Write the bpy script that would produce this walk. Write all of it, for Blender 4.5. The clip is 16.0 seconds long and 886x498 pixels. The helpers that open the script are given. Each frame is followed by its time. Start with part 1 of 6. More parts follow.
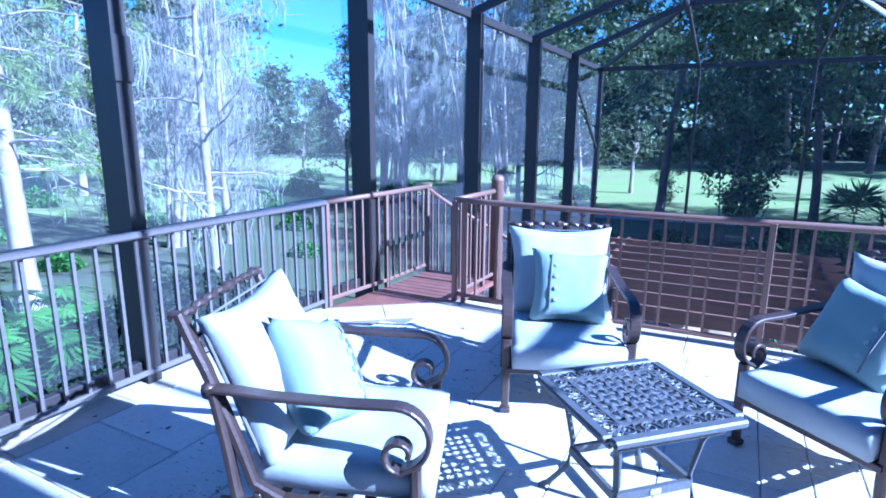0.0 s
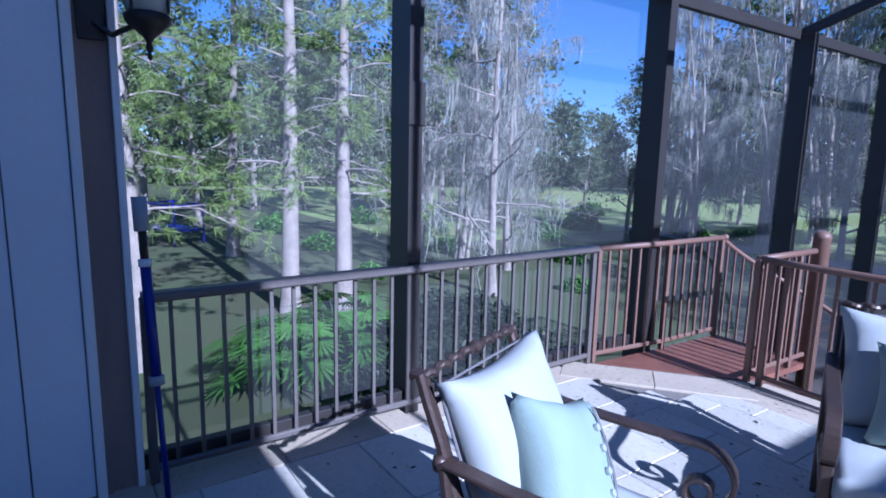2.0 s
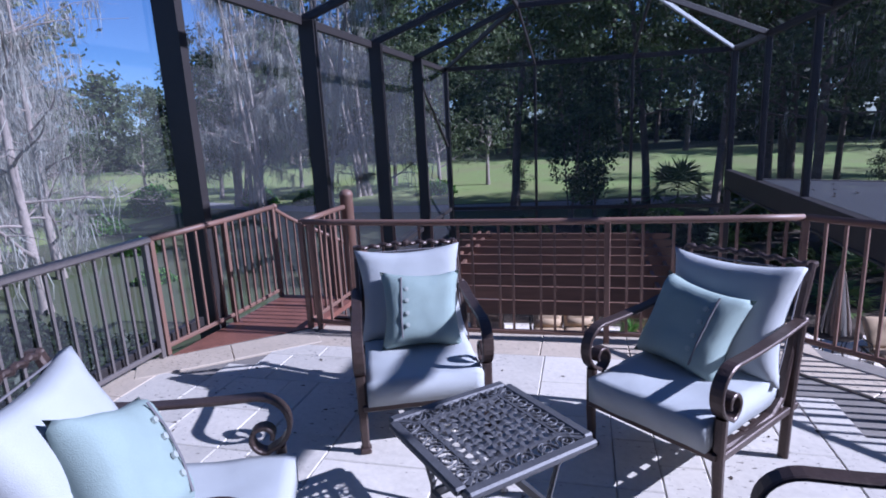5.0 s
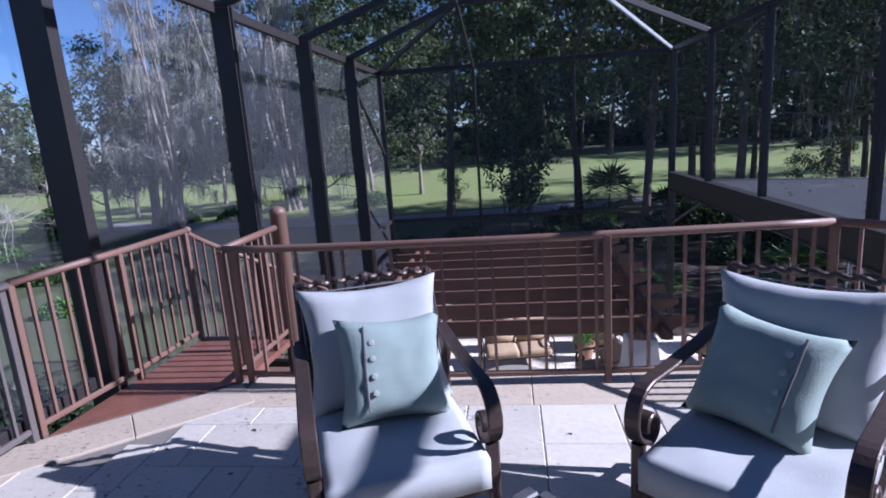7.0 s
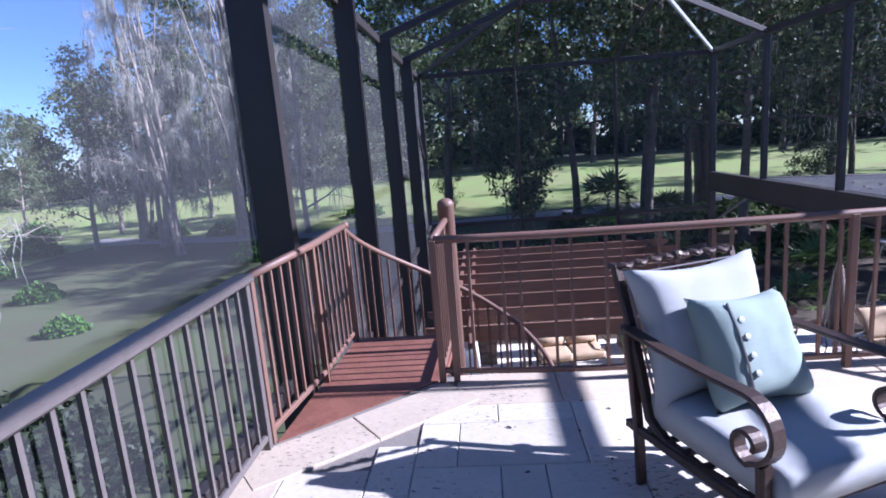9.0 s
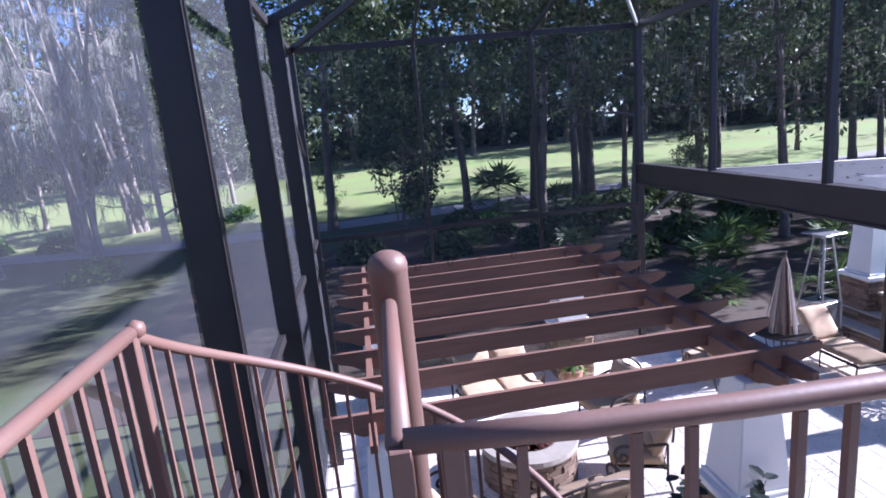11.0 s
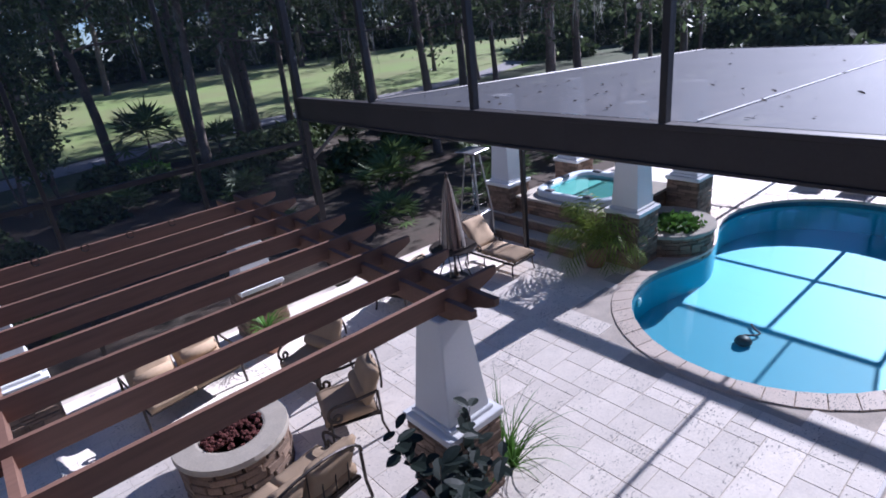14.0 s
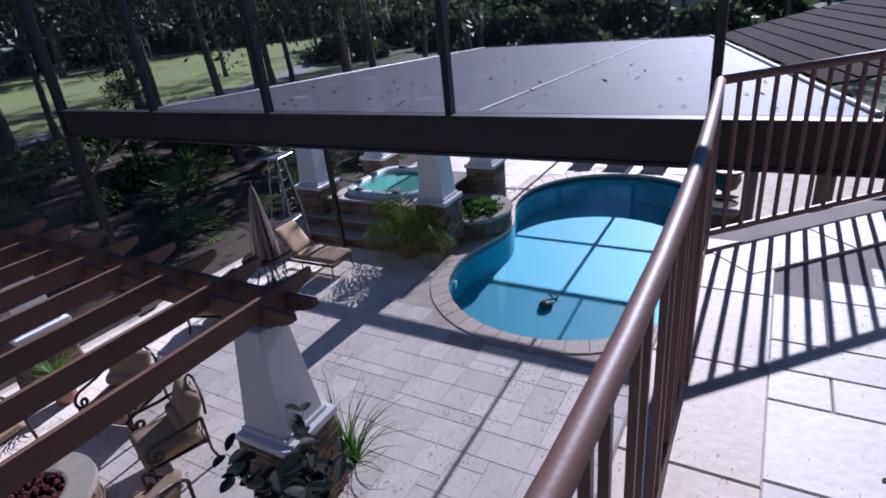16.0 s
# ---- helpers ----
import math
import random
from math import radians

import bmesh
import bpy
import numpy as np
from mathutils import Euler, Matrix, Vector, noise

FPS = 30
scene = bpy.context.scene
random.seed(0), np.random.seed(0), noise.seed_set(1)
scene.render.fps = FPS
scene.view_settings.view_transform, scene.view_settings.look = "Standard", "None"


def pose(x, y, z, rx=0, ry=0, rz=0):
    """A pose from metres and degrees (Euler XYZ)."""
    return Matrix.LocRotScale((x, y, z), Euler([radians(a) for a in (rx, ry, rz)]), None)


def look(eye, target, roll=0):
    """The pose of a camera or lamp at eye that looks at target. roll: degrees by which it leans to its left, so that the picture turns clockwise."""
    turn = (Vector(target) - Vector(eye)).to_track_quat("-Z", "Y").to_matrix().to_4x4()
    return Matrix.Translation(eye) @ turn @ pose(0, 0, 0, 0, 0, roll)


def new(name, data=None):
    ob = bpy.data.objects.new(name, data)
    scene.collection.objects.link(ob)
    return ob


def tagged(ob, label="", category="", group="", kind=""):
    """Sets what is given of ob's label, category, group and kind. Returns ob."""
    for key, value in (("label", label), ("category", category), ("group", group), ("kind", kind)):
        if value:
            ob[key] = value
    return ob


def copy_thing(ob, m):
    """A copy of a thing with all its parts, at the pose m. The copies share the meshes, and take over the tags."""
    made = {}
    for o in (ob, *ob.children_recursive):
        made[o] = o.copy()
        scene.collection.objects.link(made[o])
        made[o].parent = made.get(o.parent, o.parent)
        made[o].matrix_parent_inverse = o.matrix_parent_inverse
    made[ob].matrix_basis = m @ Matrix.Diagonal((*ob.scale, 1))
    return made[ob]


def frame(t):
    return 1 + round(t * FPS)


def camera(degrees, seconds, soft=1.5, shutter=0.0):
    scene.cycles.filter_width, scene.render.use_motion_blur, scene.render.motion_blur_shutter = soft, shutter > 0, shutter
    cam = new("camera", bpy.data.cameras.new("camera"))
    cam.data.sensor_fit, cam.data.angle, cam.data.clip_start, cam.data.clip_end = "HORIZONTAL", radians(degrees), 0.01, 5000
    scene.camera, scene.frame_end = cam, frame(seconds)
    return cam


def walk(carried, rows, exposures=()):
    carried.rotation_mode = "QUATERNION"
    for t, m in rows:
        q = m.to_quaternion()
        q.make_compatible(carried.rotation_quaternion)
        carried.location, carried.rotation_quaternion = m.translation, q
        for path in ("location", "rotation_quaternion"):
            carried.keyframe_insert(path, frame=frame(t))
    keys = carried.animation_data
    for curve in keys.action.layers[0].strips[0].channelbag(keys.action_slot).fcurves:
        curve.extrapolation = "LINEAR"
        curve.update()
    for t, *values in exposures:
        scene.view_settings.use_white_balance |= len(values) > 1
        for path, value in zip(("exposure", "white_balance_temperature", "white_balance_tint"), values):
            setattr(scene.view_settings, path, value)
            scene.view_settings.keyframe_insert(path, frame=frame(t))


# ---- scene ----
cam = camera(76.1, 16.0, soft=1.8)
# seconds, eye, target, roll
PATH = [
    (0, (0.854, 0.983, 1.508), (-0.048, 2.718, 1.09), 0.4),
    (0.5, (0.796, 1.195, 1.538), (-0.283, 2.826, 1.118), 0.0),
    (1, (0.729, 1.277, 1.523), (-0.696, 2.631, 1.156), 0.1),
    (1.5, (0.701, 1.288, 1.589), (-0.906, 2.427, 1.242), 1.0),
    (2, (0.661, 1.258, 1.562), (-0.96, 2.385, 1.242), 1.3),
    (2.5, (0.69, 1.242, 1.596), (-0.913, 2.388, 1.258), 1.1),
    (3, (0.731, 1.267, 1.589), (-0.76, 2.557, 1.251), 0.2),
    (3.5, (0.822, 1.274, 1.649), (-0.412, 2.804, 1.278), -0.6),
    (4, (0.841, 1.246, 1.651), (-0.086, 2.973, 1.251), -1.4),
    (4.5, (0.878, 1.244, 1.636), (0.183, 3.073, 1.219), -2.4),
    (5, (0.919, 1.231, 1.62), (0.441, 3.125, 1.189), -2.9),
    (7.5, (0.263, 2.142, 1.538), (0.024, 4.089, 1.147), -4.1),
    (8, (-0.123, 2.164, 1.523), (-0.35, 4.118, 1.16), -4.3),
    (8.6, (-0.6, 1.93, 1.505), (-0.8, 3.88, 1.13), -4.5),
    (9.1, (-1.04, 2.05, 1.49), (-1.18, 4.01, 1.11), -4.7),
    (9.6, (-1.3, 2.58, 1.475), (-1.33, 4.54, 1.09), -4.8),
    (10, (-1.33, 3.25, 1.46), (-1.28, 5.21, 1.07), -4.9),
    (10.5, (-1.342, 3.953, 1.448), (-1.224, 5.911, 1.058), -5.1),
    (11, (-1.298, 4.451, 1.435), (-1.043, 6.387, 1.003), -5.4),
    (11.5, (-1.194, 4.792, 1.463), (-0.904, 6.709, 0.973), -5.6),
    (12, (-1.103, 5.018, 1.467), (-0.723, 6.898, 0.902), -5.9),
    (12.5, (-1.007, 5.197, 1.44), (-0.369, 6.984, 0.808), -6.2),
    (13, (-0.906, 5.237, 1.474), (-0.075, 6.923, 0.791), -6.0),
    (13.5, (-0.861, 5.237, 1.469), (0.137, 6.813, 0.746), -6.2),
    (14, (-0.824, 5.235, 1.462), (0.341, 6.669, 0.696), -6.4),
    (14.5, (-0.824, 5.234, 1.456), (0.48, 6.524, 0.659), -6.4),
    (15, (-0.8, 5.168, 1.482), (0.609, 6.329, 0.665), -6.5),
    (15.5, (-0.795, 5.164, 1.48), (0.696, 6.208, 0.652), -6.1),
    (16, (-0.859, 5.097, 1.44), (0.695, 6.051, 0.617), -6.1),
]
EXPOSURES = [(0.0, 2.2, 3900, 15), (0.5, 1.9, 3900, 17), (1.0, 1.5, 4050, 21), (1.5, 1.25, 4350, 20), (2.5, 1.1, 4650, 21), (4.0, 0.87, 4750, 23), (5.0, 0.85, 4950, 26),
             (8.0, 1.2, 5200, 25), (10.5, 1.95, 5200, 30), (12.5, 1.65, 5300, 26), (14.0, 1.1, 5350, 25), (16.0, 0.45, 5300, 26)]
walk(cam, [(t, look(eye, target, roll)) for t, eye, target, roll in PATH], EXPOSURES)

# ---- light: low winter sun from +x, clear blue sky ----
SUN_UP = 32.0
world = bpy.data.worlds.new("sky")
scene.world = world
world.use_nodes = True
wn = world.node_tree.nodes
sky = wn.new("ShaderNodeTexSky")
sky.sky_type = "NISHITA"
sky.sun_disc = False
sky.sun_elevation = radians(SUN_UP)
sky.sun_rotation = radians(90)
sky.air_density, sky.dust_density, sky.ozone_density = 0.8, 0.0, 6.0
wn["Background"].inputs["Strength"].default_value = 0.06
world.node_tree.links.new(sky.outputs["Color"], wn["Background"].inputs["Color"])
sun = new("sun", bpy.data.lights.new("sun", "SUN"))
sun.data.energy, sun.data.angle, sun.data.color = 5.0, radians(0.53), (1.0, 0.95, 0.88)
sun.matrix_world = look((math.cos(radians(SUN_UP)) * 30, 0.0, math.sin(radians(SUN_UP)) * 30), (0, 0, 0))

# ---- materials ----
PZ = -3.3          # patio level; the deck is z = 0


def mat(name, base, rough=0.6, metal=0.0, var=0.25, scale=6.0, fine=60.0, bump=0.15, tint=None, rand=0.0, spec=0.5):
    """A principled material with colour variation at two scales, relief, and a per-object shift."""
    m = bpy.data.materials.new(name)
    m.use_nodes = True
    n, l = m.node_tree.nodes, m.node_tree.links
    b = n["Principled BSDF"]
    tc = n.new("ShaderNodeTexCoord")
    big, small = n.new("ShaderNodeTexNoise"), n.new("ShaderNodeTexNoise")
    big.inputs["Scale"].default_value, big.inputs["Detail"].default_value = scale, 4
    small.inputs["Scale"].default_value, small.inputs["Detail"].default_value = fine, 5
    l.new(tc.outputs["Object"], big.inputs["Vector"])
    l.new(tc.outputs["Object"], small.inputs["Vector"])
    ramp = n.new("ShaderNodeValToRGB")
    lo = tint or tuple(c * (1 - var) for c in base)
    hi = tuple(min(1.0, c * (1 + var * 0.7)) for c in base)
    ramp.color_ramp.elements[0].position, ramp.color_ramp.elements[0].color = 0.3, (*lo, 1)
    ramp.color_ramp.elements[1].position, ramp.color_ramp.elements[1].color = 0.7, (*hi, 1)
    add = n.new("ShaderNodeMath")
    add.operation = "MULTIPLY_ADD"
    add.inputs[1].default_value = 0.45
    l.new(small.outputs["Fac"], add.inputs[0])
    sub = n.new("ShaderNodeMath")
    sub.operation = "MULTIPLY"
    sub.inputs[1].default_value = 0.55
    l.new(big.outputs["Fac"], sub.inputs[0])
    l.new(sub.outputs[0], add.inputs[2])
    l.new(add.outputs[0], ramp.inputs["Fac"])
    colour = ramp.outputs["Color"]
    if rand:
        info = n.new("ShaderNodeObjectInfo")
        hsv = n.new("ShaderNodeHueSaturation")
        mr = n.new("ShaderNodeMapRange")
        mr.inputs["To Min"].default_value, mr.inputs["To Max"].default_value = 1 - rand, 1 + rand
        l.new(info.outputs["Random"], mr.inputs["Value"])
        l.new(mr.outputs["Result"], hsv.inputs["Value"])
        l.new(colour, hsv.inputs["Color"])
        colour = hsv.outputs["Color"]
    l.new(colour, b.inputs["Base Color"])
    b.inputs["Roughness"].default_value, b.inputs["Metallic"].default_value = rough, metal
    b.inputs["Specular IOR Level"].default_value = spec
    if bump:
        bp = n.new("ShaderNodeBump")
        bp.inputs["Strength"].default_value, bp.inputs["Distance"].default_value = bump, 0.01
        l.new(small.outputs["Fac"], bp.inputs["Height"])
        l.new(bp.outputs["Normal"], b.inputs["Normal"])
    return m


def travertine(name, base, rand):
    """Travertine: cloudy cream stone with dark pits and per-piece shade."""
    m = mat(name, base, 0.62, var=0.16, scale=3.0, fine=28.0, bump=0.2, rand=rand)
    n, l = m.node_tree.nodes, m.node_tree.links
    b = n["Principled BSDF"]
    src = b.inputs["Base Color"].links[0].from_socket
    tc = n.new("ShaderNodeNewGeometry")
    mp = n.new("ShaderNodeMapping")
    mp.inputs["Scale"].default_value = (1.0, 2.2, 1.0)
    l.new(tc.outputs["Position"], mp.inputs["Vector"])
    pits = n.new("ShaderNodeTexNoise")
    pits.inputs["Scale"].default_value, pits.inputs["Detail"].default_value, pits.inputs["Roughness"].default_value = 22, 3, 0.7
    l.new(mp.outputs["Vector"], pits.inputs["Vector"])
    where = n.new("ShaderNodeTexNoise")
    where.inputs["Scale"].default_value, where.inputs["Detail"].default_value = 1.6, 3
    l.new(tc.outputs["Position"], where.inputs["Vector"])
    mul = n.new("ShaderNodeMath")
    mul.operation = "MULTIPLY_ADD"
    mul.inputs[1].default_value = 0.35
    l.new(where.outputs["Fac"], mul.inputs[0])
    l.new(pits.outputs["Fac"], mul.inputs[2])
    cr = n.new("ShaderNodeValToRGB")
    cr.color_ramp.elements[0].position, cr.color_ramp.elements[0].color = 0.805, (0, 0, 0, 1)
    cr.color_ramp.elements[1].position, cr.color_ramp.elements[1].color = 0.86, (1, 1, 1, 1)
    l.new(mul.outputs[0], cr.inputs["Fac"])
    mix = n.new("ShaderNodeMixRGB")
    mix.inputs["Color2"].default_value = (0.11, 0.095, 0.08, 1)
    l.new(cr.outputs["Color"], mix.inputs["Fac"])
    l.new(src, mix.inputs["Color1"])
    l.new(mix.outputs["Color"], b.inputs["Base Color"])
    return m


def screen_mesh(name, colour, open_share):
    """Insect screen: woven dark thread, part of the light passes."""
    m = bpy.data.materials.new(name)
    m.use_nodes = True
    n, l = m.node_tree.nodes, m.node_tree.links
    n.remove(n["Principled BSDF"])
    tr, df, mx = n.new("ShaderNodeBsdfTransparent"), n.new("ShaderNodeBsdfDiffuse"), n.new("ShaderNodeMixShader")
    noise_tex, ramp = n.new("ShaderNodeTexNoise"), n.new("ShaderNodeMapRange")
    tc = n.new("ShaderNodeTexCoord")
    l.new(tc.outputs["Object"], noise_tex.inputs["Vector"])
    noise_tex.inputs["Scale"].default_value = 1.3
    ramp.inputs["To Min"].default_value, ramp.inputs["To Max"].default_value = 1 - open_share - 0.04, 1 - open_share + 0.04
    l.new(noise_tex.outputs["Fac"], ramp.inputs["Value"])
    l.new(ramp.outputs["Result"], mx.inputs["Fac"])
    df.inputs["Color"].default_value = (*colour, 1)
    l.new(tr.outputs[0], mx.inputs[1])
    l.new(df.outputs[0], mx.inputs[2])
    l.new(mx.outputs[0], n["Material Output"].inputs["Surface"])
    return m


def low_screen():
    """Flat screen: the weave closes and shines at a low angle."""
    return sheen(screen_mesh("screen_low_roof", (0.17, 0.18, 0.20), 0.52), 0.15, 3.0)


def sheen(m, tone, power):
    """Gloss of a flat weave, strongest at a low angle."""
    n, l = m.node_tree.nodes, m.node_tree.links
    src = n["Material Output"].inputs["Surface"].links[0].from_socket
    gl, lw, pw, mx = n.new("ShaderNodeBsdfGlossy"), n.new("ShaderNodeLayerWeight"), n.new("ShaderNodeMath"), n.new("ShaderNodeMixShader")
    gl.inputs["Color"].default_value, gl.inputs["Roughness"].default_value = (tone, tone * 1.02, tone * 1.08, 1), 0.6
    lw.inputs["Blend"].default_value = 0.5
    pw.operation = "POWER"
    pw.inputs[1].default_value = power
    l.new(lw.outputs["Facing"], pw.inputs[0])
    l.new(pw.outputs[0], mx.inputs["Fac"])
    l.new(src, mx.inputs[1])
    l.new(gl.outputs[0], mx.inputs[2])
    l.new(mx.outputs[0], n["Material Output"].inputs["Surface"])
    return m


def leaf_mat(name, base, rand=0.3, trans=0.35):
    """Leaves: diffuse and translucent, with a shift per leaf."""
    m = bpy.data.materials.new(name)
    m.use_nodes = True
    n, l = m.node_tree.nodes, m.node_tree.links
    b = n["Principled BSDF"]
    geo, hsv, mr = n.new("ShaderNodeNewGeometry"), n.new("ShaderNodeHueSaturation"), n.new("ShaderNodeMapRange")
    mr.inputs["To Min"].default_value, mr.inputs["To Max"].default_value = 1 - rand, 1 + rand
    l.new(geo.outputs["Random Per Island"], mr.inputs["Value"])
    l.new(mr.outputs["Result"], hsv.inputs["Value"])
    hsv.inputs["Color"].default_value = (*base, 1)
    l.new(hsv.outputs["Color"], b.inputs["Base Color"])
    b.inputs["Roughness"].default_value = 0.5
    b.inputs["Specular IOR Level"].default_value = 0.3
    t, mx = n.new("ShaderNodeBsdfTranslucent"), n.new("ShaderNodeMixShader")
    l.new(hsv.outputs["Color"], t.inputs["Color"])
    mx.inputs["Fac"].default_value = trans
    l.new(b.outputs[0], mx.inputs[1])
    l.new(t.outputs[0], mx.inputs[2])
    l.new(mx.outputs[0], n["Material Output"].inputs["Surface"])
    return m


def wood_mat(name, base, along="X"):
    m = mat(name, base, 0.65, var=0.3, scale=1.5, fine=30, bump=0.25, rand=0.12)
    n, l = m.node_tree.nodes, m.node_tree.links
    mp = n.new("ShaderNodeMapping")
    mp.inputs["Scale"].default_value = (0.08, 1, 1) if along == "X" else (1, 0.08, 1)
    tc = [q for q in n if q.bl_idname == "ShaderNodeTexCoord"][0]
    l.new(tc.outputs["Object"], mp.inputs["Vector"])
    for q in n:
        if q.bl_idname == "ShaderNodeTexNoise":
            l.new(mp.outputs["Vector"], q.inputs["Vector"])
    return m


def water_mat(name, tint):
    m = bpy.data.materials.new(name)
    m.use_nodes = True
    n, l = m.node_tree.nodes, m.node_tree.links
    n.remove(n["Principled BSDF"])
    tr, gl, mx, fr = n.new("ShaderNodeBsdfTransparent"), n.new("ShaderNodeBsdfGlossy"), n.new("ShaderNodeMixShader"), n.new("ShaderNodeFresnel")
    tr.inputs["Color"].default_value = (*tint, 1)
    gl.inputs["Roughness"].default_value = 0.03
    fr.inputs["IOR"].default_value = 1.33
    ns, bp = n.new("ShaderNodeTexNoise"), n.new("ShaderNodeBump")
    ns.inputs["Scale"].default_value, ns.inputs["Detail"].default_value = 3.0, 2
    tc = n.new("ShaderNodeTexCoord")
    l.new(tc.outputs["Object"], ns.inputs["Vector"])
    bp.inputs["Strength"].default_value, bp.inputs["Distance"].default_value = 0.15, 0.03
    l.new(ns.outputs["Fac"], bp.inputs["Height"])
    l.new(bp.outputs["Normal"], gl.inputs["Normal"])
    l.new(bp.outputs["Normal"], fr.inputs["Normal"])
    l.new(fr.outputs[0], mx.inputs["Fac"])
    l.new(tr.outputs[0], mx.inputs[1])
    l.new(gl.outputs[0], mx.inputs[2])
    l.new(mx.outputs[0], n["Material Output"].inputs["Surface"])
    return m


M_TILE = travertine("travertine", (0.53, 0.49, 0.43), 0.10)
M_BORDER = travertine("travertine_border", (0.47, 0.395, 0.31), 0.06)
M_PATIO = travertine("travertine_patio", (0.82, 0.74, 0.64), 0.10)
M_COPING = travertine("travertine_coping", (0.60, 0.50, 0.41), 0.05)
M_GROUT = mat("grout", (0.20, 0.18, 0.16), 0.9, scale=4)
M_SANDJOINT = mat("sand_joint", (0.56, 0.49, 0.41), 0.9, scale=4)
M_RAIL = mat("bronze_rail_paint", (0.145, 0.092, 0.072), 0.52, var=0.22, scale=5, fine=90, bump=0.06, tint=(0.17, 0.085, 0.06))
M_POST = mat("dark_bronze_aluminium", (0.028, 0.024, 0.024), 0.5, var=0.2, scale=3, fine=70, bump=0.03)
M_SIDERAIL = mat("grey_bronze_rail", (0.12, 0.105, 0.10), 0.4, var=0.2, scale=3, fine=60, bump=0.04)
M_BEAM = mat("bronze_beam", (0.035, 0.030, 0.030), 0.55, var=0.25, scale=2, fine=40, bump=0.05)
M_SCREEN = sheen(screen_mesh("screen", (0.11, 0.115, 0.13), 0.80), 0.16, 7.0)
M_SCREEN_ROOF = screen_mesh("screen_roof", (0.10, 0.105, 0.12), 0.85)
M_SCREEN_LOW = low_screen()
M_PERG = wood_mat("stained_timber", (0.185, 0.098, 0.066), "X")
M_PERG_Y = wood_mat("stained_timber_girder", (0.185, 0.098, 0.066), "Y")
M_WHITE = mat("white_paint", (0.80, 0.80, 0.78), 0.45, var=0.05, scale=2, fine=50, bump=0.04)
M_STONE = mat("stacked_stone", (0.24, 0.165, 0.115), 0.85, var=0.4, scale=5, fine=35, bump=0.6, rand=0.4)
M_STONECAP = mat("stone_cap", (0.47, 0.42, 0.34), 0.75, var=0.15, scale=5, fine=40, bump=0.25, rand=0.08)
M_CHAIR = mat("chair_bronze", (0.068, 0.046, 0.040), 0.4, 0.35, var=0.35, scale=9, fine=80, bump=0.12)
M_TABLE = mat("cast_aluminium", (0.085, 0.085, 0.092), 0.55, 0.2, var=0.3, scale=12, fine=80, bump=0.12)
M_CUSH = mat("cushion_fabric", (0.385, 0.40, 0.405), 0.9, var=0.07, scale=6, fine=240, bump=0.2)
M_CUSH_DARK = mat("cushion_side_fabric", (0.16, 0.15, 0.16), 0.9, var=0.1, scale=6, fine=240, bump=0.2)
M_PILLOW = mat("pillow_fabric", (0.26, 0.325, 0.305), 0.9, var=0.08, scale=7, fine=220, bump=0.25)
M_BUTTON = mat("button", (0.33, 0.36, 0.34), 0.4, var=0.05)
M_TAN = mat("tan_cushion", (0.40, 0.29, 0.185), 0.9, var=0.14, scale=6, fine=200, bump=0.2)
M_IRON = mat("dark_iron", (0.045, 0.035, 0.03), 0.45, 0.4, var=0.3, scale=10, fine=70, bump=0.1)
M_LAVA = mat("lava_rock", (0.13, 0.04, 0.032), 0.95, var=0.5, scale=20, fine=90, bump=0.5)
M_POOL = mat("pool_plaster", (0.055, 0.37, 0.48), 0.6, var=0.05, scale=1.2, fine=20, bump=0.05)
M_POOLTILE = mat("pool_tile", (0.05, 0.10, 0.16), 0.25, var=0.5, scale=12, fine=45, bump=0.1)
M_WATER = water_mat("water", (0.80, 0.97, 1.0))
M_SPAWATER = water_mat("spa_water", (0.22, 0.78, 0.82))
M_SPA = mat("spa_acrylic", (0.62, 0.68, 0.70), 0.3, var=0.12, scale=10, fine=60, bump=0.03)
M_UMB = mat("umbrella_cloth", (0.42, 0.38, 0.35), 0.85, var=0.2, scale=8, fine=120, bump=0.2)
M_STEEL = mat("brushed_steel", (0.42, 0.42, 0.43), 0.35, 0.8, var=0.15, scale=6, fine=80, bump=0.05)
M_BLUE = mat("blue_pole", (0.012, 0.016, 0.22), 0.35, var=0.2, scale=5, fine=60, bump=0.02)
M_GREYPLASTIC = mat("grey_plastic", (0.34, 0.36, 0.38), 0.5, var=0.1)
M_SIDING = mat("wall_paint", (0.80, 0.81, 0.83), 0.6, var=0.04, scale=1.5, fine=50, bump=0.05)
M_STUCCO = mat("brown_stucco", (0.26, 0.20, 0.175), 0.9, var=0.12, scale=3, fine=90, bump=0.4)
M_SHINGLE = mat("roof_shingle", (0.05, 0.040, 0.035), 0.97, var=0.3, scale=8, fine=40, bump=0.4, rand=0.15, spec=0.05)
M_TERRA = mat("terracotta", (0.30, 0.16, 0.10), 0.8, var=0.25, scale=8, fine=50, bump=0.2)
# dark green holds the dappled shade of the lawn; the brown is bare earth
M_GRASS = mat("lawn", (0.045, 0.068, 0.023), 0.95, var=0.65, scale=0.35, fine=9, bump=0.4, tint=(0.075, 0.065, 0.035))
# tan-green mottling stands in for tree shadows across the fairway and field
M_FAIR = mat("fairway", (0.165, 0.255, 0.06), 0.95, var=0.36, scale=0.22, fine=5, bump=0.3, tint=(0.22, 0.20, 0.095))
M_MULCH = mat("mulch", (0.055, 0.034, 0.024), 0.95, var=0.5, scale=1.2, fine=14, bump=0.6, tint=(0.03, 0.028, 0.015))
M_PATH = mat("path_concrete", (0.26, 0.25, 0.25), 0.9, var=0.15, scale=0.8, fine=25, bump=0.15)
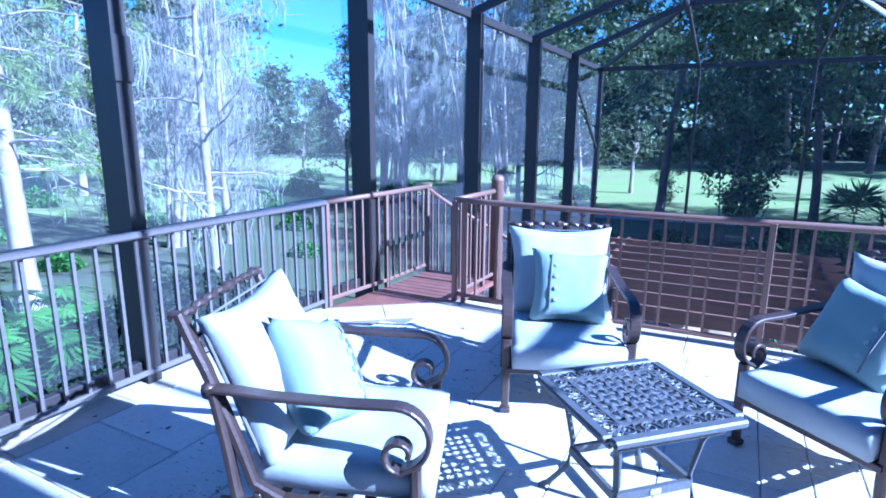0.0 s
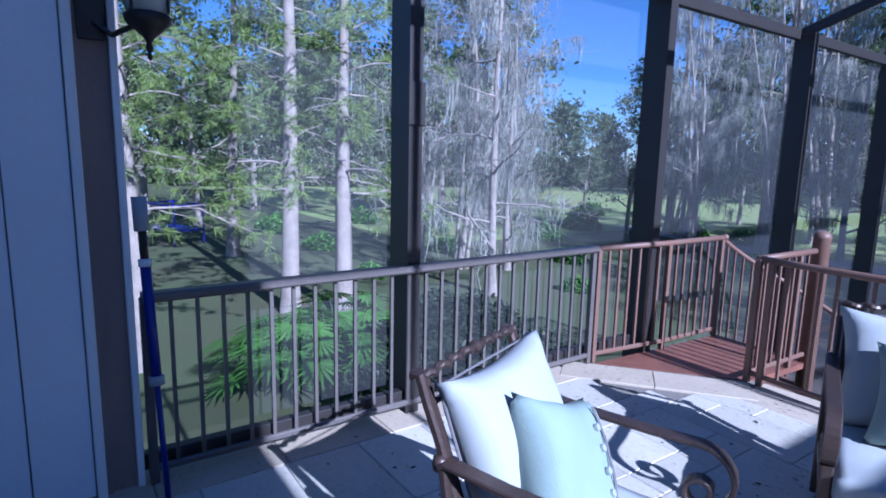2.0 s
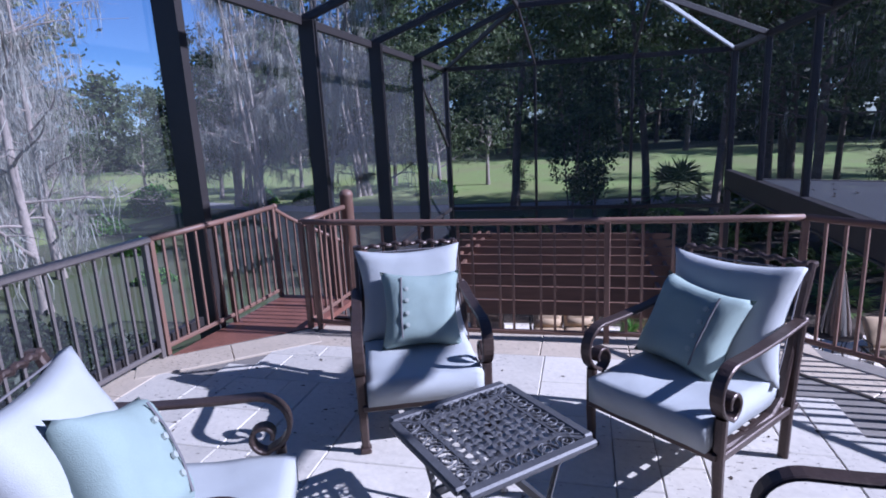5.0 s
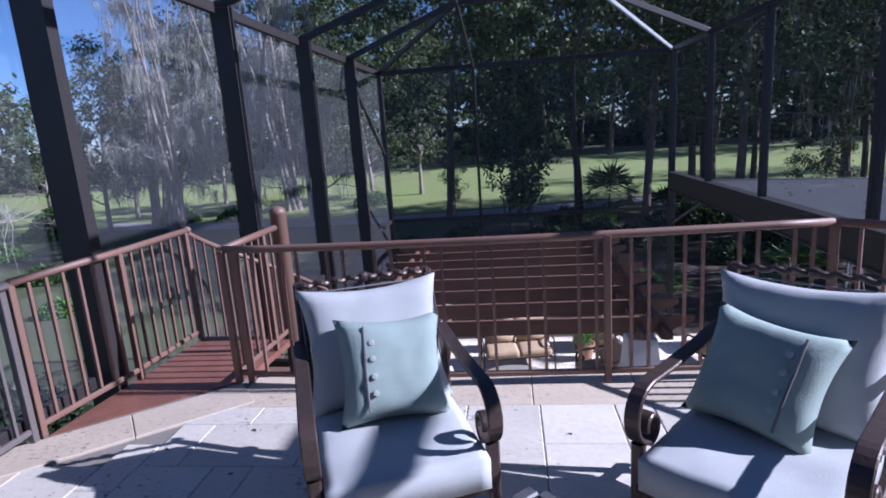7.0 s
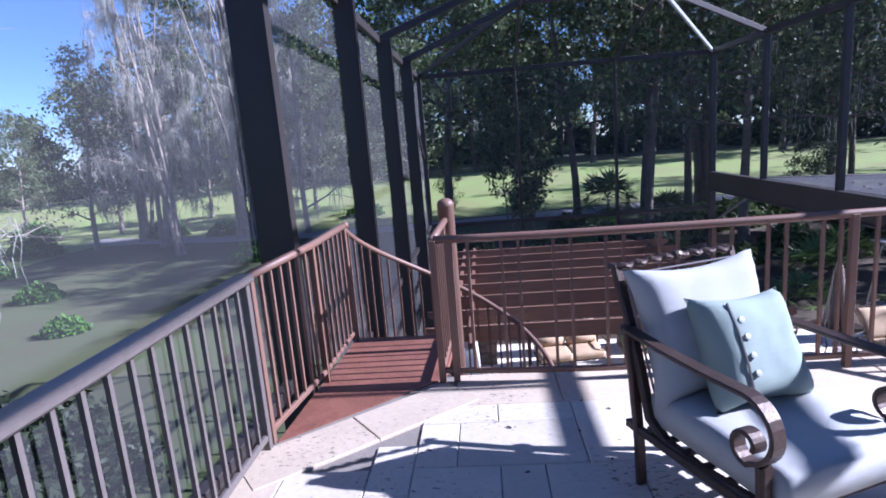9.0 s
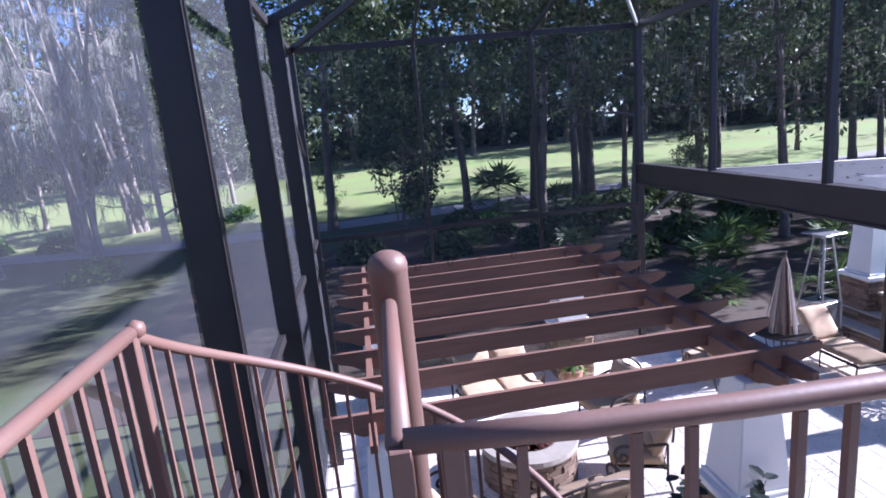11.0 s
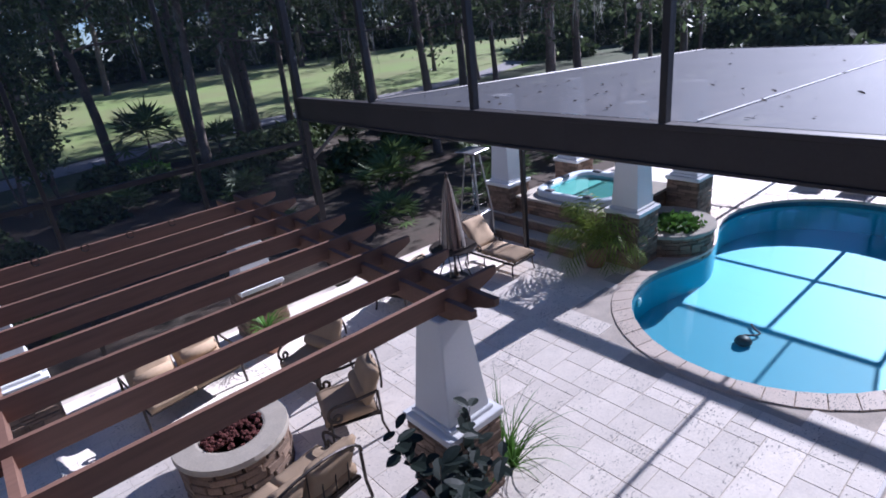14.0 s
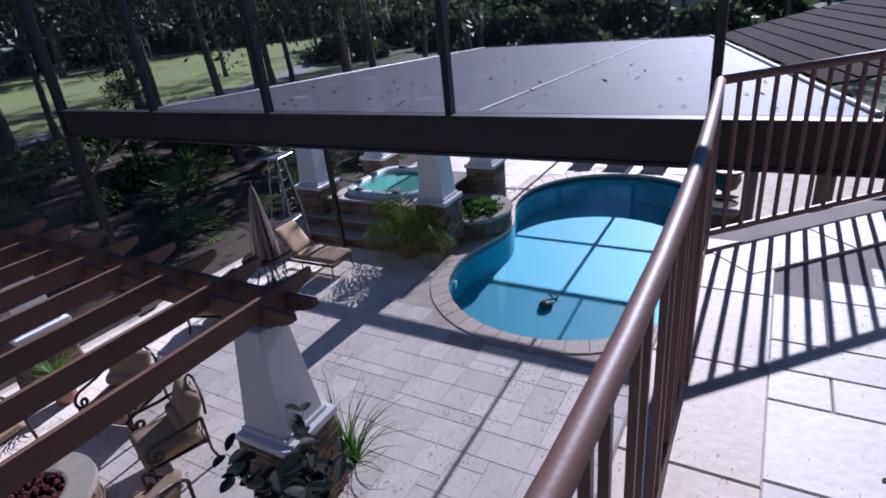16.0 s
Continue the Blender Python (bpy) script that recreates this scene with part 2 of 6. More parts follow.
M_BARK = mat("bark", (0.16, 0.125, 0.10), 0.95, var=0.45, scale=2.5, fine=18, bump=0.9)
M_BARKPALE = mat("pale_bark", (0.30, 0.255, 0.225), 0.95, var=0.35, scale=2.5, fine=16, bump=0.8)
M_LEAF = leaf_mat("leaf_dark", (0.078, 0.108, 0.046), 0.5)
M_LEAFH = leaf_mat("leaf_hedge", (0.035, 0.052, 0.024), 0.3, 0.2)
M_LEAFP = leaf_mat("leaf_pine", (0.22, 0.29, 0.085))
M_LEAFG = leaf_mat("leaf_grey_green", (0.12, 0.155, 0.075), 0.4)
M_LEAFB = leaf_mat("leaf_bright", (0.09, 0.20, 0.035), 0.35)
M_LEAFR = leaf_mat("leaf_rubber", (0.018, 0.028, 0.022), 0.3, 0.08)
M_LEAFY = leaf_mat("leaf_yellowgreen", (0.22, 0.28, 0.06), 0.3)
M_MOSS = leaf_mat("hanging_moss", (0.36, 0.36, 0.32), 0.3, 0.4)
M_FROND = leaf_mat("frond", (0.11, 0.165, 0.055), 0.35)
M_DRYLEAF = mat("dry_leaf", (0.05, 0.035, 0.025), 0.9, var=0.3)

# ---- building helpers ----
def mesh_of(name, bm, material, smooth=False):
    me = bpy.data.meshes.new(name)
    if len(bm.faces) > 1:
        bmesh.ops.recalc_face_normals(bm, faces=bm.faces)
    bm.to_mesh(me)
    bm.free()
    for m in material if isinstance(material, (list, tuple)) else (material,):
        me.materials.append(m)
    if smooth:
        me.shade_smooth()
    return me


def upward(bm):
    """Marks a level face so that it faces up."""
    for f in bm.faces:
        f.normal_update()
        if f.normal.z < 0:
            f.normal_flip()
    return bm


def part(name, bm, material, parent=None, label="", smooth=False, at=None):
    """One mesh object, under a thing or a part."""
    ob = new(name, mesh_of(name, bm, material, smooth))
    if parent:
        ob.parent = parent
    if at:
        ob.matrix_basis = at
    if label:
        tagged(ob, label)
    return ob


def thing(name, label, category, at=None, group="", kind=""):
    ob = new(name)
    ob.empty_display_size = 0.1
    if at:
        ob.matrix_basis = at
    return tagged(ob, label, category, group, kind)


def box(bm, x0, y0, z0, x1, y1, z1, bevel=0.0):
    before = set(bm.verts)
    bmesh.ops.create_cube(bm, size=1, matrix=Matrix.Translation(((x0 + x1) / 2, (y0 + y1) / 2, (z0 + z1) / 2)) @ Matrix.Diagonal((x1 - x0, y1 - y0, z1 - z0, 1)))
    made = [v for v in bm.verts if v not in before]
    if bevel:
        edges = list({e for v in made for e in v.link_edges})
        bmesh.ops.bevel(bm, geom=edges, offset=bevel, segments=1, affect="EDGES")
    return bm


def boxes(*rows, bevel=0.0):
    bm = bmesh.new()
    for r in rows:
        box(bm, *r, bevel=bevel)
    return bm


def sweep(bm, pts, prof, up=(0, 0, 1), taper=None, caps=True):
    """Carries the outline prof (side, up) along the polyline pts."""
    pts = [Vector(p) for p in pts]
    rings = []
    for i, p in enumerate(pts):
        d = (pts[min(i + 1, len(pts) - 1)] - pts[max(i - 1, 0)]).normalized()
        u = Vector(up)
        s = d.cross(u)
        if s.length < 1e-4:
            s = d.cross(Vector((0, 1, 0)))
        s.normalize()
        u = s.cross(d).normalized()
        k = taper(i / (len(pts) - 1)) if taper else 1.0
        rings.append([bm.verts.new(p + s * (a * k) + u * (b * k)) for a, b in prof])
    n = len(prof)
    for a, b in zip(rings, rings[1:]):
        for i in range(n):
            bm.faces.new((a[i], a[(i + 1) % n], b[(i + 1) % n], b[i]))
    if caps:
        bm.faces.new(rings[0])
        bm.faces.new(rings[-1])
    return bm


def ring(r, n=8, squash=1.0):
    return [(r * math.cos(math.tau * i / n), r * squash * math.sin(math.tau * i / n)) for i in range(n)]


def flat(w, h):
    c = min(w, h) * 0.25
    return [(-w / 2 + c, -h / 2), (w / 2 - c, -h / 2), (w / 2, -h / 2 + c), (w / 2, h / 2 - c), (w / 2 - c, h / 2), (-w / 2 + c, h / 2), (-w / 2, h / 2 - c), (-w / 2, -h / 2 + c)]


def tube(pts, r, n=8, up=(0, 0, 1), taper=None):
    return sweep(bmesh.new(), pts, ring(r, n), up, taper)


def lathe(bm, prof, n=16, at=(0, 0, 0)):
    """Turns a profile of (radius, height) round the z axis."""
    rows = [[bm.verts.new((at[0] + r * math.cos(math.tau * i / n), at[1] + r * math.sin(math.tau * i / n), at[2] + z)) for i in range(n)] for r, z in prof]
    for a, b in zip(rows, rows[1:]):
        for i in range(n):
            bm.faces.new((a[i], a[(i + 1) % n], b[(i + 1) % n], b[i]))
    bm.faces.new(rows[0])
    bm.faces.new(rows[-1])
    return bm


def poly_prism(bm, pts, z0, z1):
    lo = [bm.verts.new((x, y, z0)) for x, y in pts]
    hi = [bm.verts.new((x, y, z1)) for x, y in pts]
    bm.faces.new(lo)
    bm.faces.new(hi)
    for i in range(len(pts)):
        j = (i + 1) % len(pts)
        bm.faces.new((lo[i], lo[j], hi[j], hi[i]))
    return bm


def cushion(w, d, h, puff=0.35, n=10, seed=0, pinch=0.0, sag=0.0):
    """A stuffed cushion: w x d across, h thick, thin at the seam, with soft dents."""
    bm = bmesh.new()
    top, bot = {}, {}
    for i in range(n + 1):
        for j in range(n + 1):
            u, v = 2 * i / n - 1, 2 * j / n - 1
            edge = (1 - abs(u) ** 4) * (1 - abs(v) ** 4)
            t = h / 2 * (puff + (1 - puff) * edge ** 0.5)
            k = 1 - pinch * (1 - abs(v) ** 2) * abs(u) ** 3
            k2 = 1 - pinch * (1 - abs(u) ** 2) * abs(v) ** 3
            x, y = u * w / 2 * k, v * d / 2 * k2
            dent = 0.012 * noise.noise((x * 6 + seed, y * 6, seed * 1.7)) + 0.006 * noise.noise((x * 17, y * 17 + seed, 3))
            s = -sag * (1 - u * u) * (1 - v * v)
            top[i, j] = bm.verts.new((x, y, t + dent + s))
            rim = i in (0, n) or j in (0, n)
            bot[i, j] = bm.verts.new((x, y, -t + dent * 0.5 + s)) if not (rim and puff < 0.05) else top[i, j]
    for i in range(n):
        for j in range(n):
            bm.faces.new((top[i, j], top[i + 1, j], top[i + 1, j + 1], top[i, j + 1]))
            bm.faces.new((bot[i, j], bot[i, j + 1], bot[i + 1, j + 1], bot[i + 1, j]))
    if puff >= 0.05:
        rim = [(i, 0) for i in range(n)] + [(n, j) for j in range(n)] + [(i, n) for i in range(n, 0, -1)] + [(0, j) for j in range(n, 0, -1)]
        for a, b in zip(rim, rim[1:] + rim[:1]):
            bm.faces.new((top[a], bot[a], bot[b], top[b]))
    return bm


def spiral(c, r0, r1, a0, a1, n=14):
    """Points of a scroll in the y-z plane round c, angles in degrees."""
    return [(c[0], c[1] + (r0 + (r1 - r0) * i / n) * math.cos(radians(a0 + (a1 - a0) * i / n)), c[2] + (r0 + (r1 - r0) * i / n) * math.sin(radians(a0 + (a1 - a0) * i / n))) for i in range(n + 1)]


def french(x0, y0, x1, y1, rng, unit=0.203, keep=lambda x, y, w, h: True):
    """Rectangles of a mixed-size stone paving on a grid of unit."""
    nx, ny = int(round((x1 - x0) / unit)), int(round((y1 - y0) / unit))
    used = [[False] * ny for _ in range(nx)]
    out = []
    sizes = [(3, 2), (2, 3), (2, 2), (2, 1), (1, 2), (1, 1)]
    for j in range(ny):
        for i in range(nx):
            if used[i][j]:
                continue
            order = sizes[:3] if rng.random() < 0.85 else sizes[2:]
            order = list(order)
            rng.shuffle(order)
            for w, h in order + [(2, 2), (2, 1), (1, 2), (1, 1)]:
                if i + w <= nx and j + h <= ny and not any(used[i + a][j + b] for a in range(w) for b in range(h)):
                    break
            for a in range(w):
                for b in range(h):
                    used[i + a][j + b] = True
            if keep(x0 + i * unit, y0 + j * unit, w * unit, h * unit):
                out.append((x0 + i * unit, y0 + j * unit, w * unit, h * unit))
    return out


def slab_bm(w, h, t=0.012, gap=0.004, c=0.005):
    """A paving stone with eased edges, its corner at the origin, its face at z = 0."""
    bm = bmesh.new()
    a, b = gap / 2, gap / 2 + c
    lo = [bm.verts.new(p) for p in ((a, a, -c), (w - a, a, -c), (w - a, h - a, -c), (a, h - a, -c))]
    hi = [bm.verts.new(p) for p in ((b, b, 0), (w - b, b, 0), (w - b, h - b, 0), (b, h - b, 0))]
    bs = [bm.verts.new((v.co.x, v.co.y, -t)) for v in lo]
    bm.faces.new(hi)
    for i in range(4):
        j = (i + 1) % 4
        bm.faces.new((lo[i], lo[j], hi[j], hi[i]))
        bm.faces.new((bs[i], bs[j], lo[j], lo[i]))
    return bm


SLABS = {}


def slab(parent, x, y, z, w, h, material, name="tile"):
    key = (round(w, 3), round(h, 3), material.name)
    if key not in SLABS:
        SLABS[key] = mesh_of(name, slab_bm(w, h), material)
    ob = new(name, SLABS[key])
    ob.location = (x, y, z)
    ob.parent = parent
    return ob


def join_boxes(name, rows, material, parent=None, label="", kind=""):
    """Many plain blocks in one mesh: rows of (matrix, sx, sy, sz)."""
    v, f = [], []
    for m, sx, sy, sz in rows:
        k = len(v)
        for a in (-0.5, 0.5):
            for b in (-0.5, 0.5):
                for c in (-0.5, 0.5):
                    v.append(m @ Vector((a * sx, b * sy, c * sz)))
        f += [[k + q for q in face] for face in ((0, 1, 3, 2), (4, 6, 7, 5), (0, 4, 5, 1), (2, 3, 7, 6), (0, 2, 6, 4), (1, 5, 7, 3))]
    me = bpy.data.meshes.new(name)
    me.from_pydata(v, [], f)
    me.materials.append(material)
    ob = new(name, me)
    if parent:
        ob.parent = parent
    return tagged(ob, label, "", "", kind)


# ---- ground and golf course ----
def ground_height(x, y):
    """Gently rolling land, level under the house and patio."""
    d = max(0.0, max(-8 - x, y - 20, x - 20, -12 - y))
    k = min(1.0, d / 15)
    z = PZ - 0.35 + k * (-0.25 + 0.35 * noise.noise((x * 0.03, y * 0.03, 0)))
    rise = max(0.0, min(1.0, (y - 42) / 30)) * (1 + 0.5 * noise.noise((x * 0.02, y * 0.02, 5)))
    return z + 0.9 * rise


def bare_ground(x, y):
    """The open ground, dug out under the patio and pool."""
    return PZ - 1.6 if -1 < x < 19 and 1 < y < 13.5 else ground_height(x, y)


def sheet(name, x0, y0, x1, y1, n, m, lift, material, label, edge=None, rise=ground_height):
    bm = bmesh.new()
    g = [[bm.verts.new((x0 + (x1 - x0) * i / n, y0 + (y1 - y0) * j / m, 0)) for j in range(m + 1)] for i in range(n + 1)]
    for col in g:
        for v in col:
            if edge:
                v.co.y = edge(v.co.x, v.co.y)
            v.co.z = rise(v.co.x, v.co.y) + lift
    for i in range(n):
        for j in range(m):
            bm.faces.new((g[i][j], g[i + 1][j], g[i + 1][j + 1], g[i][j + 1]))
    return tagged(part(name, bm, material, smooth=True), label, name.split("_")[0], "", "structure")


sheet("ground", -300, -300, 300, 300, 150, 150, 0.0, M_GRASS, "patchy winter lawn with bare earth, dappled shade put into its dark colour", rise=bare_ground)
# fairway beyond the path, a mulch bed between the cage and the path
sheet("fairway", -55, 0, 130, 1, 90, 12, 0.03, M_FAIR, "bright mown golf fairway in sun, tree shade mottled into its colour",
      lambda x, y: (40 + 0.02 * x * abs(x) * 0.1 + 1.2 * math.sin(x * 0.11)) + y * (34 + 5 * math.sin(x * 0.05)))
sheet("path", -30, 0, 60, 1, 60, 2, 0.05, M_PATH, "grey concrete cart path along the fairway",
      lambda x, y: 36.2 + 1.2 * math.sin(x * 0.11 + 0.4) + 0.012 * x * x * 0.4 + y * 2.6)
sheet("mulch_bed", -8, 0, 32, 1, 40, 12, 0.02, M_MULCH, "brown mulch bed with leaf litter under trees",
      lambda x, y: 15.2 + y * (17 + 2 * math.sin(x * 0.3)))
sheet("field_left", -95, 20, -28, 95, 30, 30, 0.03, M_FAIR, "distant sunny field behind bare trees, shade mottled into its colour")

# ---- patio ----
POOL = ((7.75, 7.95, 2.08), (11.45, 8.05, 2.2))
POOL_DEEP = 0.74


def pool_distance(x, y):
    a, b = (math.hypot(x - cx, y - cy) - r for cx, cy, r in POOL)
    k = 1.6
    h = max(k - abs(a - b), 0) / k
    return min(a, b) - h * h * k / 4


def pool_outline(off, n=96):
    """The pool's edge grown by off: two round lobes with a soft waist."""
    out = []
    for i in range(n):
        a = math.tau * i / n
        lo, hi = 0.0, 8.0
        for _ in range(30):
            r = (lo + hi) / 2
            if pool_distance(9.5 + r * math.cos(a), 7.93 + r * math.sin(a)) < off:
                lo = r
            else:
                hi = r
        out.append((9.5 + lo * math.cos(a), 7.93 + lo * math.sin(a)))
    return out


def ring_sheet(bm, inner, outer, z):
    """A flat band between two outlines of as many points."""
    a = [bm.verts.new((x, y, z)) for x, y in inner]
    b = [bm.verts.new((x, y, z)) for x, y in outer]
    for i in range(len(a)):
        j = (i + 1) % len(a)
        bm.faces.new((a[i], a[j], b[j], b[i]))


# patio bed: a square frame of grout with the pool cut out of it
def square_outline(x0, y0, x1, y1, n=96):
    out = []
    for i in range(n):
        a = math.tau * i / n
        c, s = math.cos(a), math.sin(a)
        r = min(((x1 - 9.5) if c > 0 else (9.5 - x0)) / max(abs(c), 1e-6), ((y1 - 7.93) if s > 0 else (7.93 - y0)) / max(abs(s), 1e-6))
        out.append((9.5 + r * c, 7.93 + r * s))
    return out


bm = bmesh.new()
ring_sheet(bm, pool_outline(0.05), square_outline(3.9, 2.0, 18.5, 14.6), PZ - 0.008)
patio = tagged(part("patio_floor", bm, M_SANDJOINT), "cream travertine paving round the pool", "floor", "", "structure")
part("bedding", boxes((-2.3, 5.6, PZ - 0.35, 3.9, 14.6, PZ - 0.008)), M_SANDJOINT, patio)

bm = bmesh.new()
deep = pool_outline(0.0)
wallv = [[bm.verts.new((x, y, z)) for x, y in deep] for z in (PZ - 0.01, PZ - 0.17, PZ - POOL_DEEP)]
for k in range(2):
    for i in range(len(deep)):
        j = (i + 1) % len(deep)
        f = bm.faces.new((wallv[k][i], wallv[k][j], wallv[k + 1][j], wallv[k + 1][i]))
        f.material_index = 1 if k == 0 else 0
bm.faces.new(wallv[2])
pool = tagged(part("swimming_pool", bm, [M_POOL, M_POOLTILE]), "kidney-shaped turquoise swimming pool with blue plaster", "pool", "", "structure")
bm = bmesh.new()
bm.faces.new([bm.verts.new((x, y, PZ - 0.11)) for x, y in pool_outline(0.0)])
water = part("pool_water", upward(bm), M_WATER)
water.visible_shadow = False
tagged(water, "clear turquoise pool water", "water", "", "structure")

# ---- the deck ----
DECK = [(-2.32, -2.6), (4.6, -2.6), (4.6, 3.25), (2.42, 5.42), (-1.3, 5.42), (-2.32, 4.55)]
deck = tagged(part("deck_floor", poly_prism(bmesh.new(), DECK, -0.32, -0.012), M_GROUT), "raised terrace paved in cream travertine", "floor", "", "structure")
bm = bmesh.new()
for (xa, ya), (xb, yb) in zip(DECK[2:], DECK[3:]):
    a = math.atan2(yb - ya, xb - xa)
    m = Matrix.Translation(((xa + xb) / 2, (ya + yb) / 2, -0.19)) @ Matrix.Rotation(a, 4, "Z")
    bmesh.ops.create_cube(bm, size=1, matrix=m @ Matrix.Diagonal((math.hypot(xb - xa, yb - ya), 0.03, 0.28, 1)))
part("fascia", bm, M_BEAM, deck)
# unseen block under the deck, sized to shade the lawn, and the house
tagged(part("shade_block_below", boxes((-2.1, -2.5, PZ, 4.3, 4.2, -0.33)), M_STUCCO), "unseen brown stucco block added under the terrace to shade the lawn", "wall", "", "structure")
for px in (-1.9, 0.6, 3.0):
    tagged(part("deck_support", boxes((px - 0.12, 4.3, PZ, px + 0.12, 4.54, -0.33), bevel=0.01), M_STUCCO), "square brown stucco post holding up the terrace", "post", "terrace supports")

west = tagged(part("wall_west", boxes((-2.32, -2.6, 0.0, -2.15, 1.40, 3.0), (-2.32, 1.40, 0.0, -2.165, 1.50, 3.0)), M_STUCCO), "brown stucco house wall end beside the railing", "wall", "", "structure")
part("wall_panel", boxes((-2.15, -0.6, 0.06, -2.135, 1.10, 2.6), bevel=0.003), M_SIDING, west, "pale grey-blue painted panel")
part("wall_panel", boxes((-2.15, 1.106, 0.02, -2.13, 1.33, 2.6), bevel=0.003), M_SIDING, west, "pale grey-blue painted panel")
part("trim", boxes((-2.15, 1.335, 0.0, -2.115, 1.375, 2.8), bevel=0.004), M_WHITE, west, "white vertical trim board")
part("trim", boxes((-2.17, 1.50, 0.0, -2.14, 1.53, 2.8), bevel=0.004), M_WHITE, west, "white vertical trim board")
tagged(part("wall_south", boxes((-2.32, -2.8, 0.0, 4.6, -2.6, 3.0)), M_SIDING), "pale painted house wall", "wall", "", "structure")
tagged(part("wall_east", boxes((3.3, -2.6, 0.0, 3.5, 2.1, 6.6), (3.5, 1.9, PZ, 8.0, 2.1, 6.6)), M_SIDING), "pale painted house wall", "wall", "", "structure")
tagged(part("ceiling", boxes((-2.5, -2.8, 3.0, 3.28, -1.4, 3.15)), M_WHITE), "white porch ceiling", "ceiling", "", "structure")

# upper floor of the house behind the terrace
tagged(part("wall_upper", boxes((-2.32, -2.8, 3.16, 3.3, -2.6, 6.6)), M_SIDING), "pale painted upper house wall", "wall", "", "structure")

# ---- screen cage ----
CL, CR, YF, EAVE, TOP = -2.22, 4.0, 14.73, 2.85, 3.55
cage = thing("screen_enclosure", "tall dark bronze aluminium screen cage over terrace and patio", "screen enclosure", kind="structure")
LEFT_Y = (3.0, 5.28, 7.55, 9.8, 12.1, YF)
for y in LEFT_Y[:-1]:
    z0, xa, xb = (0.0, CL - 0.16, CL + 0.07) if y < 4 else (PZ, CL - 0.10, CL + 0.115) if y < 6 else (PZ, CL - 0.025, CL + 0.165)
    part("post", boxes((xa, y - 0.03, z0, xb, y + 0.03, EAVE), bevel=0.004), M_POST, cage)
    part("post_lip", boxes((xb + 0.002, y - 0.045, z0, xb + 0.008, y + 0.045, EAVE)), M_POST, cage)
for x in (CL, CR):
    part("post", boxes((x - 0.06, YF - 0.06, PZ, x + 0.06, YF + 0.06, EAVE), bevel=0.004), M_POST, cage)
for x in (-0.14, 1.97):
    part("post", boxes((x - 0.03, YF - 0.05, PZ, x + 0.03, YF + 0.05, EAVE), bevel=0.004), M_POST, cage)
RIGHT_Y = (5.5, 7.83, 10.27, 12.45)
for y in RIGHT_Y:
    part("post", boxes((CR - 0.05, y - 0.035, 0.3, CR + 0.05, y + 0.035, EAVE), bevel=0.004), M_POST, cage)
# eave, chair and foot rails of the left, far and right walls
for z, t in ((EAVE, 0.05), (-0.43, 0.04)):
    part("rail", boxes((CL - 0.03, 5.2 if z < 0 else 1.6, z - t, CL + 0.03, YF - 0.06, z + t), bevel=0.004), M_POST, cage)
    part("rail", boxes((CL + 0.06, YF - 0.03, z - t, CR - 0.06, YF + 0.03, z + t), bevel=0.004), M_POST, cage)
part("rail", boxes((CL - 0.03, 1.53, 0.05, CL + 0.03, 5.17, 0.13), bevel=0.004), M_POST, cage)
part("rail", boxes((CR - 0.04, 3.2, EAVE - 0.05, CR + 0.04, YF - 0.06, EAVE + 0.05), bevel=0.004), M_POST, cage)
# gutter beam of the low roof, running along the right wall
beam = part("gutter_beam", boxes((CR - 0.06, 3.2, -0.014, CR + 0.06, YF, 0.30), bevel=0.005), M_BEAM, cage)
part("gutter_lip", boxes((CR - 0.075, 3.2, 0.30, CR + 0.075, YF, 0.352), bevel=0.005), M_BEAM, cage)
part("gutter_base", boxes((CR - 0.075, 3.2, -0.05, CR + 0.075, YF, -0.015), bevel=0.005), M_BEAM, cage)
# mansard rafters, hips and the flat top
XI, XJ, YI = -0.19, 2.0, 11.7


def bar(a, b, w=0.05, h=0.1):
    return sweep(bmesh.new(), [a, b], flat(w, h))


for y in (3.0, 5.2, 7.55, 9.8):
    part("rafter", bar((CL, y, EAVE), (XI, y, TOP)), M_POST, cage)
    part("rafter", bar((XI, y, TOP), (XJ, y, TOP)), M_POST, cage)
    part("rafter", bar((XJ, y, TOP), (CR, y, EAVE)), M_POST, cage)
for y in (12.1,):
    part("rafter", bar((CL, y, EAVE), (XI, YI, TOP)), M_POST, cage)
    part("rafter", bar((CR, y + 0.35, EAVE), (XJ, YI, TOP)), M_POST, cage)
part("hip", bar((CL, YF, EAVE), (XI, YI, TOP)), M_POST, cage)
part("hip", bar((CR, YF, EAVE), (XJ, YI, TOP), 0.045, 0.08), M_GREYPLASTIC, cage, "pale aluminium hip bar")
part("hip", bar((-0.14, YF, EAVE), (XI, YI, TOP), 0.045, 0.07), M_POST, cage)
part("hip", bar((1.97, YF, EAVE), (XJ, YI, TOP), 0.045, 0.07), M_POST, cage)
part("purlin", bar((XI, 1.6, TOP), (XI, YI, TOP)), M_POST, cage)
part("purlin", bar((XJ, 1.6, TOP), (XJ, YI, TOP)), M_POST, cage)
part("purlin", bar((XI, YI, TOP), (XJ, YI, TOP)), M_POST, cage)
# braces in the last bay of the left wall
part("brace", bar((CL, YF - 0.05, 1.1), (CL, 12.15, 2.7), 0.04, 0.06), M_POST, cage)
part("brace", bar((CR, YF - 0.1, -0.75), (CR + 1.0, YF, -0.1), 0.04, 0.06), M_POST, cage)


def pane(pts, material, name="screen"):
    bm = bmesh.new()
    bm.faces.new([bm.verts.new(p) for p in pts])
    return part(name, bm, material, cage)


